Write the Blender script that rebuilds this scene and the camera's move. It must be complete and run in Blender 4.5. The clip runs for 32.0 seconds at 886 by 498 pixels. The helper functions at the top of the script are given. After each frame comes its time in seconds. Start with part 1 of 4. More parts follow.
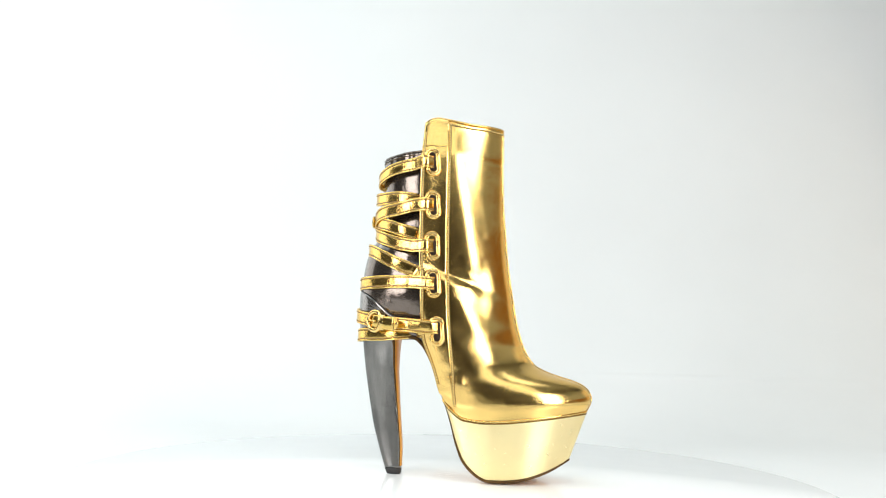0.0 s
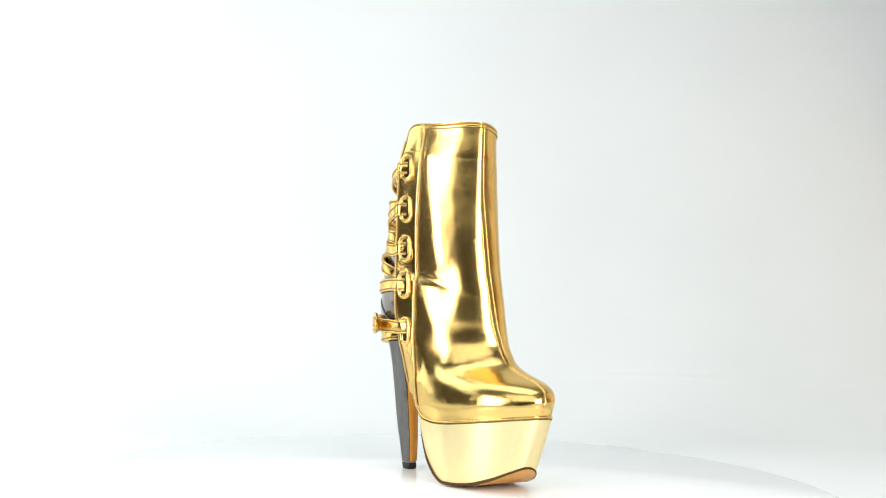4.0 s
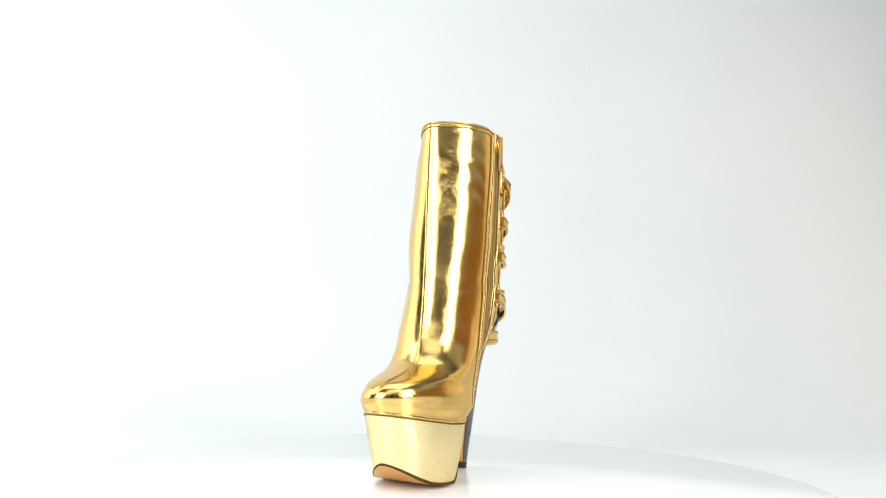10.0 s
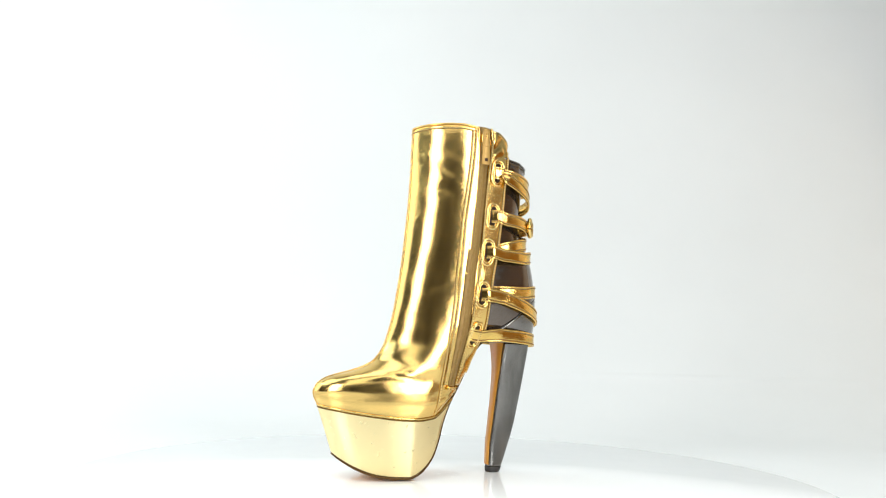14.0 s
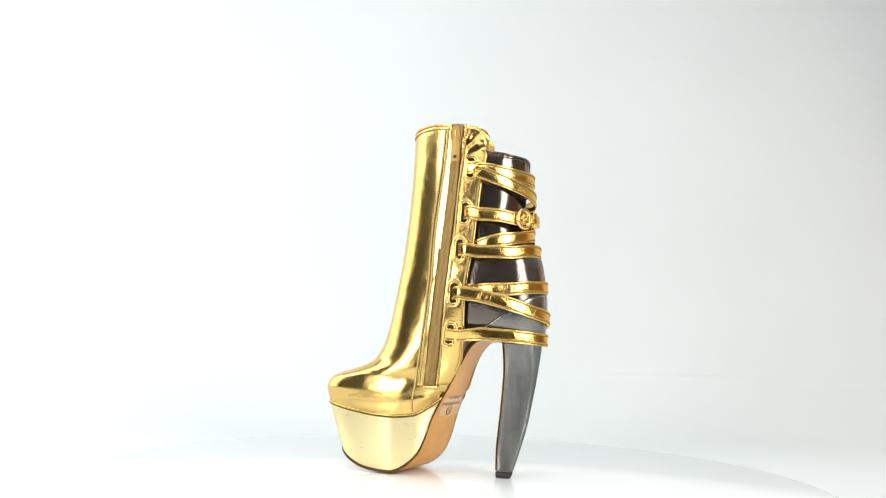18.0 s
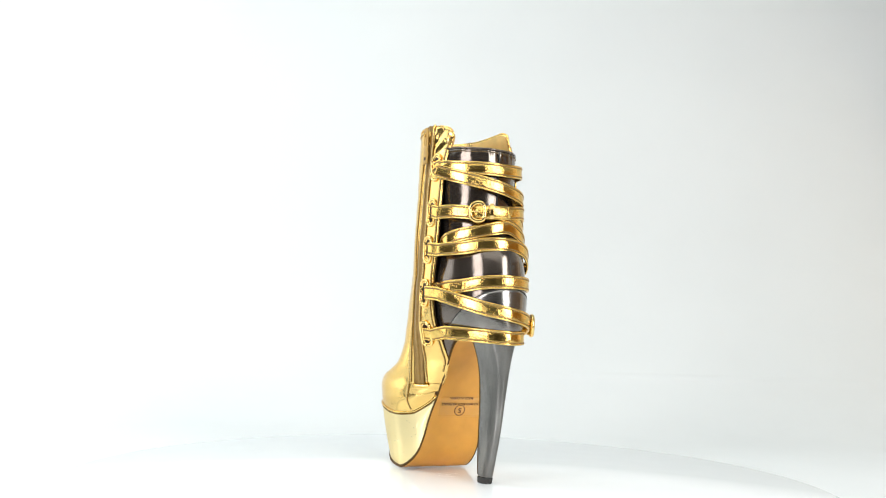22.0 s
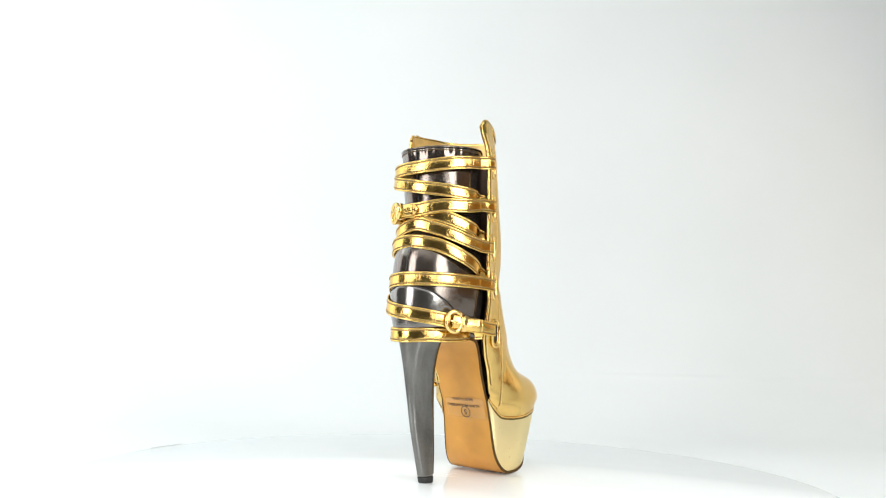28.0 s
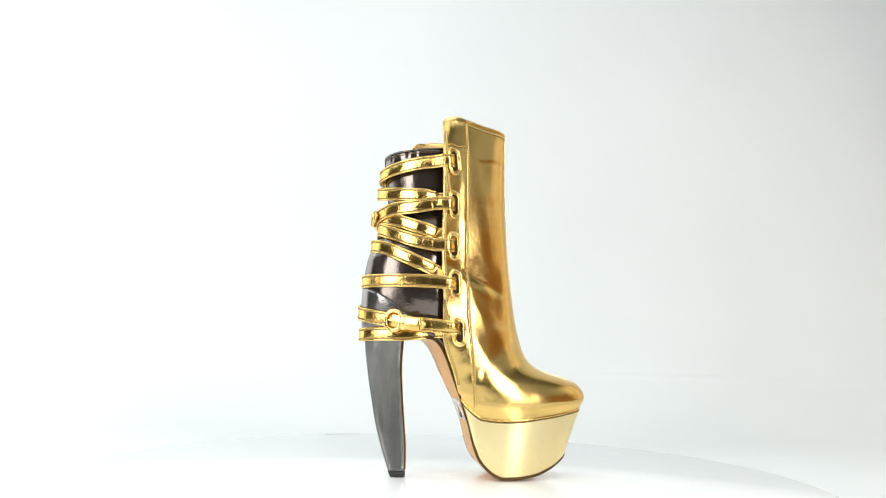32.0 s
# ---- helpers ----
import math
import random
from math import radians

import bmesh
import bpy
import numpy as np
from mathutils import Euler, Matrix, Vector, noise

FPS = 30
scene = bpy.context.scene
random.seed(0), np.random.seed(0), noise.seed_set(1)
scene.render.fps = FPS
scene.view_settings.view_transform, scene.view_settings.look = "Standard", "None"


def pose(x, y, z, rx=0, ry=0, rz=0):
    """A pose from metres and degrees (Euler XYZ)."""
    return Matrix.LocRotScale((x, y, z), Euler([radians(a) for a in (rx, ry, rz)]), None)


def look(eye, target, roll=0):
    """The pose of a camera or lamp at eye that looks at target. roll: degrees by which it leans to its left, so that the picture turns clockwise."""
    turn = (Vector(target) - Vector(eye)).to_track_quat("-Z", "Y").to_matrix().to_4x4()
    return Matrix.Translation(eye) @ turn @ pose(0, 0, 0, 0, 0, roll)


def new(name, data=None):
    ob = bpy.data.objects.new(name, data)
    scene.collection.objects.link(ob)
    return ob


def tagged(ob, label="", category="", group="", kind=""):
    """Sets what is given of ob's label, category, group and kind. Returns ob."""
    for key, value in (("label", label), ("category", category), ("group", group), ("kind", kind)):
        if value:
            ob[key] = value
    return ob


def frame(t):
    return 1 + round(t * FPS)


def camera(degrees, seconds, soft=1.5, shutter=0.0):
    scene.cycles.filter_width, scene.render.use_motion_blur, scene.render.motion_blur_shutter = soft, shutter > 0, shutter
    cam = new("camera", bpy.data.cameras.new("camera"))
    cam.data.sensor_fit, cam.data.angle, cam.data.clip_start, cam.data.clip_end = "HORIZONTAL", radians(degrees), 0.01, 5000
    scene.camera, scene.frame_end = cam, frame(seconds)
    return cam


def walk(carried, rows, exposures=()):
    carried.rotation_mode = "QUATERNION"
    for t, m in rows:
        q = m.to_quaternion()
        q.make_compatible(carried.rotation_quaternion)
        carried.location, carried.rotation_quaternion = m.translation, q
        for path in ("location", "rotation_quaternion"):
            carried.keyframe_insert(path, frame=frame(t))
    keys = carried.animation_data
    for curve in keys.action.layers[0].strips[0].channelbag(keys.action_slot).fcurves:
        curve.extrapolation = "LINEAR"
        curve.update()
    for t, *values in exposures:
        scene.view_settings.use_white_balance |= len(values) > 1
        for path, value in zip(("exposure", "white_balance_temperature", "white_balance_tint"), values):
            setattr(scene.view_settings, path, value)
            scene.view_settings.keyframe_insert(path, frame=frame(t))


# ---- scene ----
# the camera stands still on a low support in front of the turntable
cam = camera(59.34, 32.0, soft=1.1)
EYE = Vector((0.0, -0.8784, 0.1357))
AIM = EYE + Vector((-0.01538, 0.99160, 0.12851))
STAND = look(EYE, AIM, 1.777)
walk(cam, [(0.0, STAND), (32.0, STAND)])

TURN = -10.545          # degrees a second, clockwise seen from above
BOOT_START = -8.4       # where the toe points when the clip starts
AXIS_Y = -0.0106        # the boot stands a little off the turntable's axis


# ---- light ----
def area(name, eye, target, width, height, watts, colour=(1, 1, 1)):
    data = bpy.data.lights.new(name, "AREA")
    data.shape, data.size, data.size_y, data.energy, data.color = "RECTANGLE", width, height, watts, colour
    ob = new(name, data)
    ob.matrix_world = look(eye, target)
    return ob


world = bpy.data.worlds.new("world")
scene.world = world
world.use_nodes = True
world.node_tree.nodes["Background"].inputs[0].default_value = (0.8, 0.9, 1.0, 1)
world.node_tree.nodes["Background"].inputs[1].default_value = 0.05
area("softbox_lamp", (-1.10, -1.16, 0.60), (0, 0, 0.25), 0.66, 1.0, 16.5, (1, 0.99, 1))
area("softbox_lamp", (1.05, -1.25, 0.62), (0, 0, 0.25), 0.60, 1.05, 20.5, (0.97, 1, 1))
area("large_softbox_lamp", (-1.45, 0.25, 1.40), (-0.05, 0.50, 0.0), 1.4, 1.1, 13.2, (0.81, 0.965, 1))
area("low_softbox_lamp", (-1.60, 0.82, 0.58), (0.1, 0.60, 0.28), 1.15, 1.1, 8.8, (0.95, 0.99, 1))
# added warm fill with no known source, lifts the right side's reflections
area("added_warm_fill_lamp", (1.55, 0.75, 0.62), (0.35, 0.30, 0.10), 0.8, 1.1, 2.0, (1, 0.87, 0.64))
area("top_lamp", (-0.10, -0.20, 2.25), (-0.05, -0.1, 0), 2.1, 1.3, 18.2, (0.86, 0.975, 1))
area("top_lamp", (0.0, -1.55, 1.55), (0, 0.0, 0.15), 1.8, 1.0, 9.5, (0.96, 1, 0.98))
scene.view_settings.exposure = -0.06


# ---- materials ----
def material(name):
    m = bpy.data.materials.new(name)
    m.use_nodes = True
    t = m.node_tree
    return m, t, t.nodes["Principled BSDF"]


def link(t, a, out, b, socket):
    t.links.new(a.outputs[out], b.inputs[socket])


def noise_node(t, scale, detail=4.0, rough=0.55, stretch=None):
    co = t.nodes.new("ShaderNodeTexCoord")
    n = t.nodes.new("ShaderNodeTexNoise")
    n.inputs["Scale"].default_value, n.inputs["Detail"].default_value, n.inputs["Roughness"].default_value = scale, detail, rough
    if stretch:
        mp = t.nodes.new("ShaderNodeMapping")
        mp.inputs["Scale"].default_value = stretch
        link(t, co, "Object", mp, "Vector")
        link(t, mp, "Vector", n, "Vector")
    else:
        link(t, co, "Object", n, "Vector")
    return n


def ramp(t, src, lo, hi, a, b):
    r = t.nodes.new("ShaderNodeMapRange")
    r.inputs["From Min"].default_value, r.inputs["From Max"].default_value = lo, hi
    r.inputs["To Min"].default_value, r.inputs["To Max"].default_value = a, b
    link(t, src, "Fac", r, "Value")
    return r


def surface(name, colour, rough=0.5, metal=0.0, vary=0.08, scale=60, bumps=(), spread=0.08, coat=0.0, stretch=None):
    """A material with two scales of variation in colour and gloss; bumps: (scale, strength, distance)."""
    m, t, p = material(name)
    big = noise_node(t, scale, 3, 0.5, stretch)
    mix = t.nodes.new("ShaderNodeMix")
    mix.data_type = "RGBA"
    mix.inputs[6].default_value = (*[max(0, c * (1 - vary)) for c in colour], 1)
    mix.inputs[7].default_value = (*[min(1, c * (1 + vary)) for c in colour], 1)
    link(t, ramp(t, big, 0.3, 0.7, 0, 1), "Result", mix, 0)
    t.links.new(mix.outputs[2], p.inputs["Base Color"])
    fine = noise_node(t, scale * 7, 5, 0.6, stretch)
    link(t, ramp(t, fine, 0.3, 0.7, max(0.02, rough - spread), rough + spread), "Result", p, "Roughness")
    p.inputs["Metallic"].default_value = metal
    if metal > 0.9:
        p.inputs["Specular Tint"].default_value = (*[min(1, 0.55 + 0.45 * c) for c in colour], 1)
    p.inputs["Coat Weight"].default_value = coat
    p.inputs["Coat Roughness"].default_value = 0.06
    last = None
    for s, strength, distance in bumps:
        b = t.nodes.new("ShaderNodeBump")
        b.inputs["Strength"].default_value, b.inputs["Distance"].default_value = strength, distance
        link(t, noise_node(t, s, 4, 0.6), "Fac", b, "Height")
        if last:
            link(t, last, "Normal", b, "Normal")
        last = b
    if last:
        link(t, last, "Normal", p, "Normal")
    return m


GOLD = (0.81, 0.548, 0.180)
M_gold = surface("gold_leather", GOLD, 0.185, 1.0, 0.05, 30, ((24, 0.10, 0.004), (110, 0.06, 0.0015), (700, 0.14, 0.0005)), 0.05, 0.14)


def crinkled(m, scale, stretch, strength, distance, patch, lo=0.48, hi=0.68, least=0.14):
    """Adds fine crinkles, in patches, to a material's relief."""
    t = m.node_tree
    p = t.nodes["Principled BSDF"]
    fine = noise_node(t, scale, 6, 0.7, stretch)
    mask = ramp(t, noise_node(t, patch, 2, 0.5), lo, hi, least, 1)
    mul = t.nodes.new("ShaderNodeMath")
    mul.operation = "MULTIPLY"
    link(t, fine, "Fac", mul, 0)
    link(t, mask, "Result", mul, 1)
    b = t.nodes.new("ShaderNodeBump")
    b.inputs["Strength"].default_value, b.inputs["Distance"].default_value = strength, distance
    link(t, mul, "Value", b, "Height")
    if p.inputs["Normal"].links:
        t.links.new(p.inputs["Normal"].links[0].from_socket, b.inputs["Normal"])
    link(t, b, "Normal", p, "Normal")


def creased(m, zones, scale, stretch, strength, distance):
    """Fine wear creases round the places where the leather flexes; zones: (x, y, z, reach, squeeze along z)."""
    t = m.node_tree
    p = t.nodes["Principled BSDF"]
    co = t.nodes.new("ShaderNodeTexCoord")
    last = None
    for x, y, z, reach, squeeze in zones:
        mp = t.nodes.new("ShaderNodeMapping")
        mp.inputs["Scale"].default_value = (1, 1, squeeze)
        link(t, co, "Object", mp, "Vector")
        d = t.nodes.new("ShaderNodeVectorMath")
        d.operation = "DISTANCE"
        d.inputs[1].default_value = (x, y, z * squeeze)
        link(t, mp, "Vector", d, 0)
        r = t.nodes.new("ShaderNodeMapRange")
        r.interpolation_type = "SMOOTHSTEP"
        r.inputs["From Min"].default_value, r.inputs["From Max"].default_value = reach * 0.35, reach
        r.inputs["To Min"].default_value, r.inputs["To Max"].default_value = 1, 0
        link(t, d, "Value", r, "Value")
        if last:
            mx = t.nodes.new("ShaderNodeMath")
            mx.operation = "MAXIMUM"
            link(t, last[0], last[1], mx, 0)
            link(t, r, "Result", mx, 1)
            last = (mx, "Value")
        else:
            last = (r, "Result")
    patch = ramp(t, noise_node(t, 38, 3, 0.6), 0.42, 0.62, 0, 1)
    mul = t.nodes.new("ShaderNodeMath")
    mul.operation = "MULTIPLY"
    link(t, last[0], last[1], mul, 0)
    link(t, patch, "Result", mul, 1)
    fine = noise_node(t, scale, 5, 0.65, stretch)
    fine.inputs["Distortion"].default_value = 0.6
    high = t.nodes.new("ShaderNodeMath")
    high.operation = "MULTIPLY"
    link(t, fine, "Fac", high, 0)
    link(t, mul, "Value", high, 1)
    b = t.nodes.new("ShaderNodeBump")
    b.inputs["Strength"].default_value, b.inputs["Distance"].default_value = strength, distance
    link(t, high, "Value", b, "Height")
    t.links.new(p.inputs["Normal"].links[0].from_socket, b.inputs["Normal"])
    link(t, b, "Normal", p, "Normal")


creased(M_gold, ((0.075, 0.030, 0.115, 0.045, 1), (0.080, -0.048, 0.100, 0.040, 1), (0.020, 0.035, 0.368, 0.035, 1),
                 (0.012, -0.055, 0.205, 0.035, 1), (0.030, 0.040, 0.100, 0.040, 1), (0.030, -0.045, 0.368, 0.028, 1), (-0.015, -0.055, 0.100, 0.030, 1)), 420, (1, 1, 0.55), 0.22, 0.0008)
creased(M_gold, ((0.047, 0.014, 0.325, 0.016, 0.14), (0.060, 0.020, 0.180, 0.012, 0.20)), 620, (1, 1, 0.5), 0.45, 0.0009)
M_gold_strap = surface("gold_strap_leather", (0.80, 0.535, 0.155), 0.18, 1.0, 0.10, 60, ((60, 0.2, 0.003), (600, 0.12, 0.0004)), 0.06, 0.1)
crinkled(M_gold_strap, 260, (1, 1, 0.25), 0.6, 0.0012, 30)
M_platform = surface("gold_platform_foil", (0.91, 0.755, 0.41), 0.30, 1.0, 0.03, 25, ((14, 0.12, 0.004),), 0.03)
M_metal = surface("gold_plated_metal", (0.84, 0.60, 0.22), 0.14, 1.0, 0.05, 90, (), 0.04)
M_thread = surface("gold_thread", (0.74, 0.51, 0.18), 0.38, 0.6, 0.15, 400)
M_strap_thread = surface("bronze_thread", (0.30, 0.17, 0.05), 0.5, 0.3, 0.2, 400)
M_pull = surface("matte_bronze", (0.46, 0.27, 0.07), 0.45, 0.35, 0.08, 150)
M_seam = surface("dark_gold_welt", (0.20, 0.11, 0.022), 0.55, 0.5, 0.2, 200)
M_counter = surface("gunmetal_patent_leather", (0.150, 0.122, 0.102), 0.15, 0.85, 0.12, 40, ((22, 0.30, 0.003), (80, 0.10, 0.0015), (500, 0.06, 0.0004)), 0.04, 0.3)
crinkled(M_counter, 120, (1, 1, 1.3), 0.6, 0.0014, 20, 0.58, 0.74, 0.03)
M_cap = surface("gunmetal_heel_cap_leather", (0.22, 0.205, 0.19), 0.20, 0.88, 0.15, 45, ((35, 0.3, 0.003), (500, 0.08, 0.0004)), 0.05, 0.3)
M_heel = surface("gunmetal_heel_wrap", (0.185, 0.178, 0.168), 0.16, 0.95, 0.22, 85, ((50, 0.16, 0.002), (700, 0.12, 0.0004)), 0.08, 0.0, (1, 1, 0.22))
M_sole = surface("tan_outsole", (0.64, 0.30, 0.045), 0.36, 0.0, 0.10, 35, ((250, 0.12, 0.0005),), 0.08)
M_sticker = surface("clear_label_over_tan", (0.64, 0.308, 0.052), 0.10, 0.0, 0.05, 60, (), 0.03, 0.6)
M_edge = surface("brown_sole_edge", (0.085, 0.042, 0.010), 0.6, 0.0, 0.2, 200)
M_edge.node_tree.nodes["Principled BSDF"].inputs["Specular IOR Level"].default_value = 0.2
M_rubber = surface("black_rubber", (0.02, 0.018, 0.016), 0.55, 0.0, 0.2, 200, ((600, 0.2, 0.0004),))
M_ink = surface("brown_ink_under_film", (0.075, 0.028, 0.008), 0.12, 0.0, 0.1, 300, (), 0.03, 0.6)
# near-black brown that paints in the shade of openings and the deep lining
M_hole_shade = surface("painted_inside_shade", (0.05, 0.022, 0.008), 0.7, 0.0, 0.2, 200)
M_lining = surface("tan_lining", (0.76, 0.50, 0.17), 0.45, 0.35, 0.12, 60, ((300, 0.3, 0.0005),))
M_tape = surface("bronze_zip_tape", (0.33, 0.20, 0.06), 0.5, 0.3, 0.12, 200, ((900, 0.4, 0.0004),))
M_teeth = surface("bronze_zip_teeth", (0.40, 0.25, 0.075), 0.42, 0.5, 0.12, 300)
M_paper = surface("white_paper", (0.775, 0.775, 0.77), 0.85, 0.0, 0.015, 2.5, ((6, 0.05, 0.01),))
M_acrylic = surface("white_acrylic", (0.97, 0.975, 0.98), 0.13, 0.0, 0.004, 4, (), 0.004)
M_acrylic.node_tree.nodes["Principled BSDF"].inputs["Specular IOR Level"].default_value = 0.3
M_gap = surface("grey_gap", (0.58, 0.58, 0.58), 0.7, 0.0, 0.1, 50)
M_room = surface("dim_room_paint", (0.08, 0.066, 0.05), 0.8, 0.0, 0.05, 2)
# orange for the unseen right wall, set to give the gold amber reflections
M_warm = surface("unseen_warm_wall", (0.56, 0.25, 0.055), 0.7, 0.0, 0.12, 3)
M_ceiling = surface("white_ceiling_paint", (0.78, 0.78, 0.76), 0.8, 0.0, 0.03, 2)


# ---- mesh tools ----
def part(name, bm, material, parent, label=""):
    me = bpy.data.meshes.new(name)
    bmesh.ops.recalc_face_normals(bm, faces=bm.faces[:])
    bm.to_mesh(me)
    bm.free()
    me.materials.append(material)
    me.polygons.foreach_set("use_smooth", [True] * len(me.polygons))
    ob = new(name, me)
    if parent:
        ob.parent = parent
    if label:
        ob["label"] = label
    return ob


def sheet(rows, round_u=False, bm=None):
    """Quads over rows of points; round_u closes each row on itself."""
    bm = bm or bmesh.new()
    vs = [[bm.verts.new(p) for p in row] for row in rows]
    for a, b in zip(vs, vs[1:]):
        n = len(a)
        for i in range(n if round_u else n - 1):
            j = (i + 1) % n
            bm.faces.new((a[i], a[j], b[j], b[i]))
    return bm, vs


def solid_loft(rows, bm=None):
    """A closed body over closed rows, capped at both ends."""
    bm, vs = sheet(rows, True, bm)
    bm.faces.new(vs[0][::-1])
    bm.faces.new(vs[-1])
    return bm


def frames(path, closed=False):
    pts = [Vector(p) for p in path]
    n = len(pts)
    out = []
    for i in range(n):
        a = pts[(i - 1) % n] if closed or i else pts[0]
        b = pts[(i + 1) % n] if closed or i < n - 1 else pts[-1]
        out.append((pts[i], (b - a).normalized()))
    return out


def tube(path, r, closed=False, sides=8, bm=None):
    rows, ref = [], None
    for p, t in frames(path, closed):
        if ref is None:
            ref = t.orthogonal().normalized()
        ref = (ref - t * ref.dot(t)).normalized()
        o = t.cross(ref)
        rows.append([p + (ref * math.cos(k) + o * math.sin(k)) * r for k in (2 * math.pi * i / sides for i in range(sides))])
    if closed:
        bm, vs = sheet(rows, True, bm)
        # the seam's best turn, so that the ring closes without a twist
        a, b = vs[-1], vs[0]
        k0 = min(range(sides), key=lambda k: (a[0].co - b[k].co).length)
        for i in range(sides):
            j = (i + 1) % sides
            bm.faces.new((a[i], a[j], b[(j + k0) % sides], b[(i + k0) % sides]))
        return bm
    return solid_loft(rows, bm)


def ribbon(path, outs, profile, bm=None):
    """A strip along a path; outs: the way off the surface at each point; profile: (across, out) pairs."""
    rows = []
    for (p, t), o in zip(frames(path), outs):
        o = (o - t * o.dot(t)).normalized()
        a = o.cross(t)
        rows.append([p + a * x + o * y for x, y in profile])
    return solid_loft(rows, bm)


def box_on(bm, at, ax, ay, az, sx, sy, sz):
    """A small block, half sizes sx, sy, sz along the three ways."""
    vs = [bm.verts.new(at + ax * sx * i + ay * sy * j + az * sz * k) for k in (-1, 1) for i, j in ((-1, -1), (1, -1), (1, 1), (-1, 1))]
    for q in ((3, 2, 1, 0), (4, 5, 6, 7), (0, 1, 5, 4), (1, 2, 6, 5), (2, 3, 7, 6), (3, 0, 4, 7)):
        bm.faces.new([vs[i] for i in q])


def curve(*pts):
    """A smooth curve through (x, value) pairs that never overshoots."""
    pts = sorted(pts)
    xs, ys = [p[0] for p in pts], [p[1] for p in pts]
    d = [(ys[i + 1] - ys[i]) / (xs[i + 1] - xs[i]) for i in range(len(xs) - 1)]
    m = [d[0]] + [0 if a * b <= 0 else 2 * a * b / (a + b) for a, b in zip(d, d[1:])] + [d[-1]]

    def value(x):
        if x <= xs[0]:
            return ys[0]
        if x >= xs[-1]:
            return ys[-1]
        i = max(k for k in range(len(xs) - 1) if xs[k] <= x)
        h = xs[i + 1] - xs[i]
        s = (x - xs[i]) / h
        return ((2 * s**3 - 3 * s**2 + 1) * ys[i] + (s**3 - 2 * s**2 + s) * h * m[i]
                + (-2 * s**3 + 3 * s**2) * ys[i + 1] + (s**3 - s**2) * h * m[i + 1])
    return value


def spread_along(path, step):
    """Even points with their ways along a polyline."""
    pts = [Vector(p) for p in path]
    out, left = [], step / 2
    for a, b in zip(pts, pts[1:]):
        d = (b - a).length
        if d < 1e-9:
            continue
        while left < d:
            out.append((a.lerp(b, left / d), (b - a) / d))
            left += step
        left -= d
    return out


def smooth_line(ctrl, n):
    """Points along a Catmull-Rom line through ctrl."""
    c = [Vector(p) for p in ctrl]
    c = [2 * c[0] - c[1]] + c + [2 * c[-1] - c[-2]]
    out = []
    for i in range(1, len(c) - 2):
        for k in range(n):
            s = k / n
            a, b, d, e = c[i - 1:i + 3]
            out.append(0.5 * (2 * b + (d - a) * s + (2 * a - 5 * b + 4 * d - e) * s * s + (3 * b - a - 3 * d + e) * s**3))
    out.append(c[-2])
    return out


# ---- setting: paper sweep, unseen room added for reflections ----
def build_setting():
    # one sheet of white paper: a table top that sweeps up into the wall, with a faint fold low on the wall
    prof = [(-0.86, -0.80), (-0.85, -0.30), (-0.84, -0.02), (-0.833, -0.0125), (-0.825, -0.012), (-0.3, -0.012), (0.3, -0.012), (0.55, -0.012)]
    ks = sorted([math.pi / 2 * i / 30 for i in range(1, 31)] + [0.522 + 0.004 * i for i in range(-12, 13)])
    prof += [(0.55 + 0.75 * math.sin(k), -0.012 + 0.75 * (1 - math.cos(k))) for k in ks]
    prof += [(1.3, 1.1), (1.3, 1.7), (1.3, 2.55)]
    xs = [-1.5 + 3.6 * i / 100 for i in range(101)]

    def crease(x, y, z):
        """A faint fold across the foot of the sweep."""
        k = math.atan2(y - 0.55, 0.738 - z) if y > 0.55 else 0
        d = (k - 0.522 - 0.012 * x) / 0.012
        n = 0.0016 * math.exp(-d * d) * math.exp(-((x - 0.55) / 0.42) ** 4)
        return Vector((x, y - n * math.sin(k), z + n * math.cos(k)))
    bm, _ = sheet([[crease(x, y, z) for x in xs] for y, z in prof])
    tagged(part("backdrop", bm, M_paper, None), "seamless white paper sweep behind the turntable", "backdrop", kind="structure")
    # unseen room shell, its colours chosen to shape reflections in the gold
    for name, corners in (
        ("wall_front", ((-2.6, -2.6, -1), (2.6, -2.6, -1), (2.6, -2.6, 2.6), (-2.6, -2.6, 2.6))),
        ("wall_left", ((-2.6, -2.6, -1), (-2.6, 1.4, -1), (-2.6, 1.4, 2.6), (-2.6, -2.6, 2.6))),
        ("wall_right", ((2.6, -2.6, -1), (2.6, 1.4, -1), (2.6, 1.4, 1.05), (2.6, -2.6, 1.05))),
        # white upper half added to lighten reflections on the instep
        ("wall_right_upper", ((2.6, -2.6, 1.05), (2.6, 1.4, 1.05), (2.6, 1.4, 2.6), (2.6, -2.6, 2.6))),
        ("wall_back", ((-2.6, 1.45, -1), (2.6, 1.45, -1), (2.6, 1.45, 2.6), (-2.6, 1.45, 2.6))),
        ("floor", ((-2.6, -2.6, -0.8), (2.6, -2.6, -0.8), (2.6, 1.45, -0.8), (-2.6, 1.45, -0.8))),
        ("ceiling", ((-2.6, -2.6, 2.6), (2.6, -2.6, 2.6), (2.6, 1.45, 2.6), (-2.6, 1.45, 2.6))),
    ):
        c = [Vector(q) for q in corners]
        mid = sum(c, Vector()) / 4
        n = (c[1] - c[0]).cross(c[2] - c[1]).normalized()
        if n.dot(mid - Vector((0, -0.5, 1))) < 0:
            n = -n
        bm = solid_loft([c, [q + n * 0.1 for q in c]])
        tagged(part(name, bm, {"wall_right": M_warm, "wall_right_upper": M_ceiling, "ceiling": M_ceiling}.get(name, M_room), None), "unseen room surface added for reflections", name.split("_")[0], kind="structure")


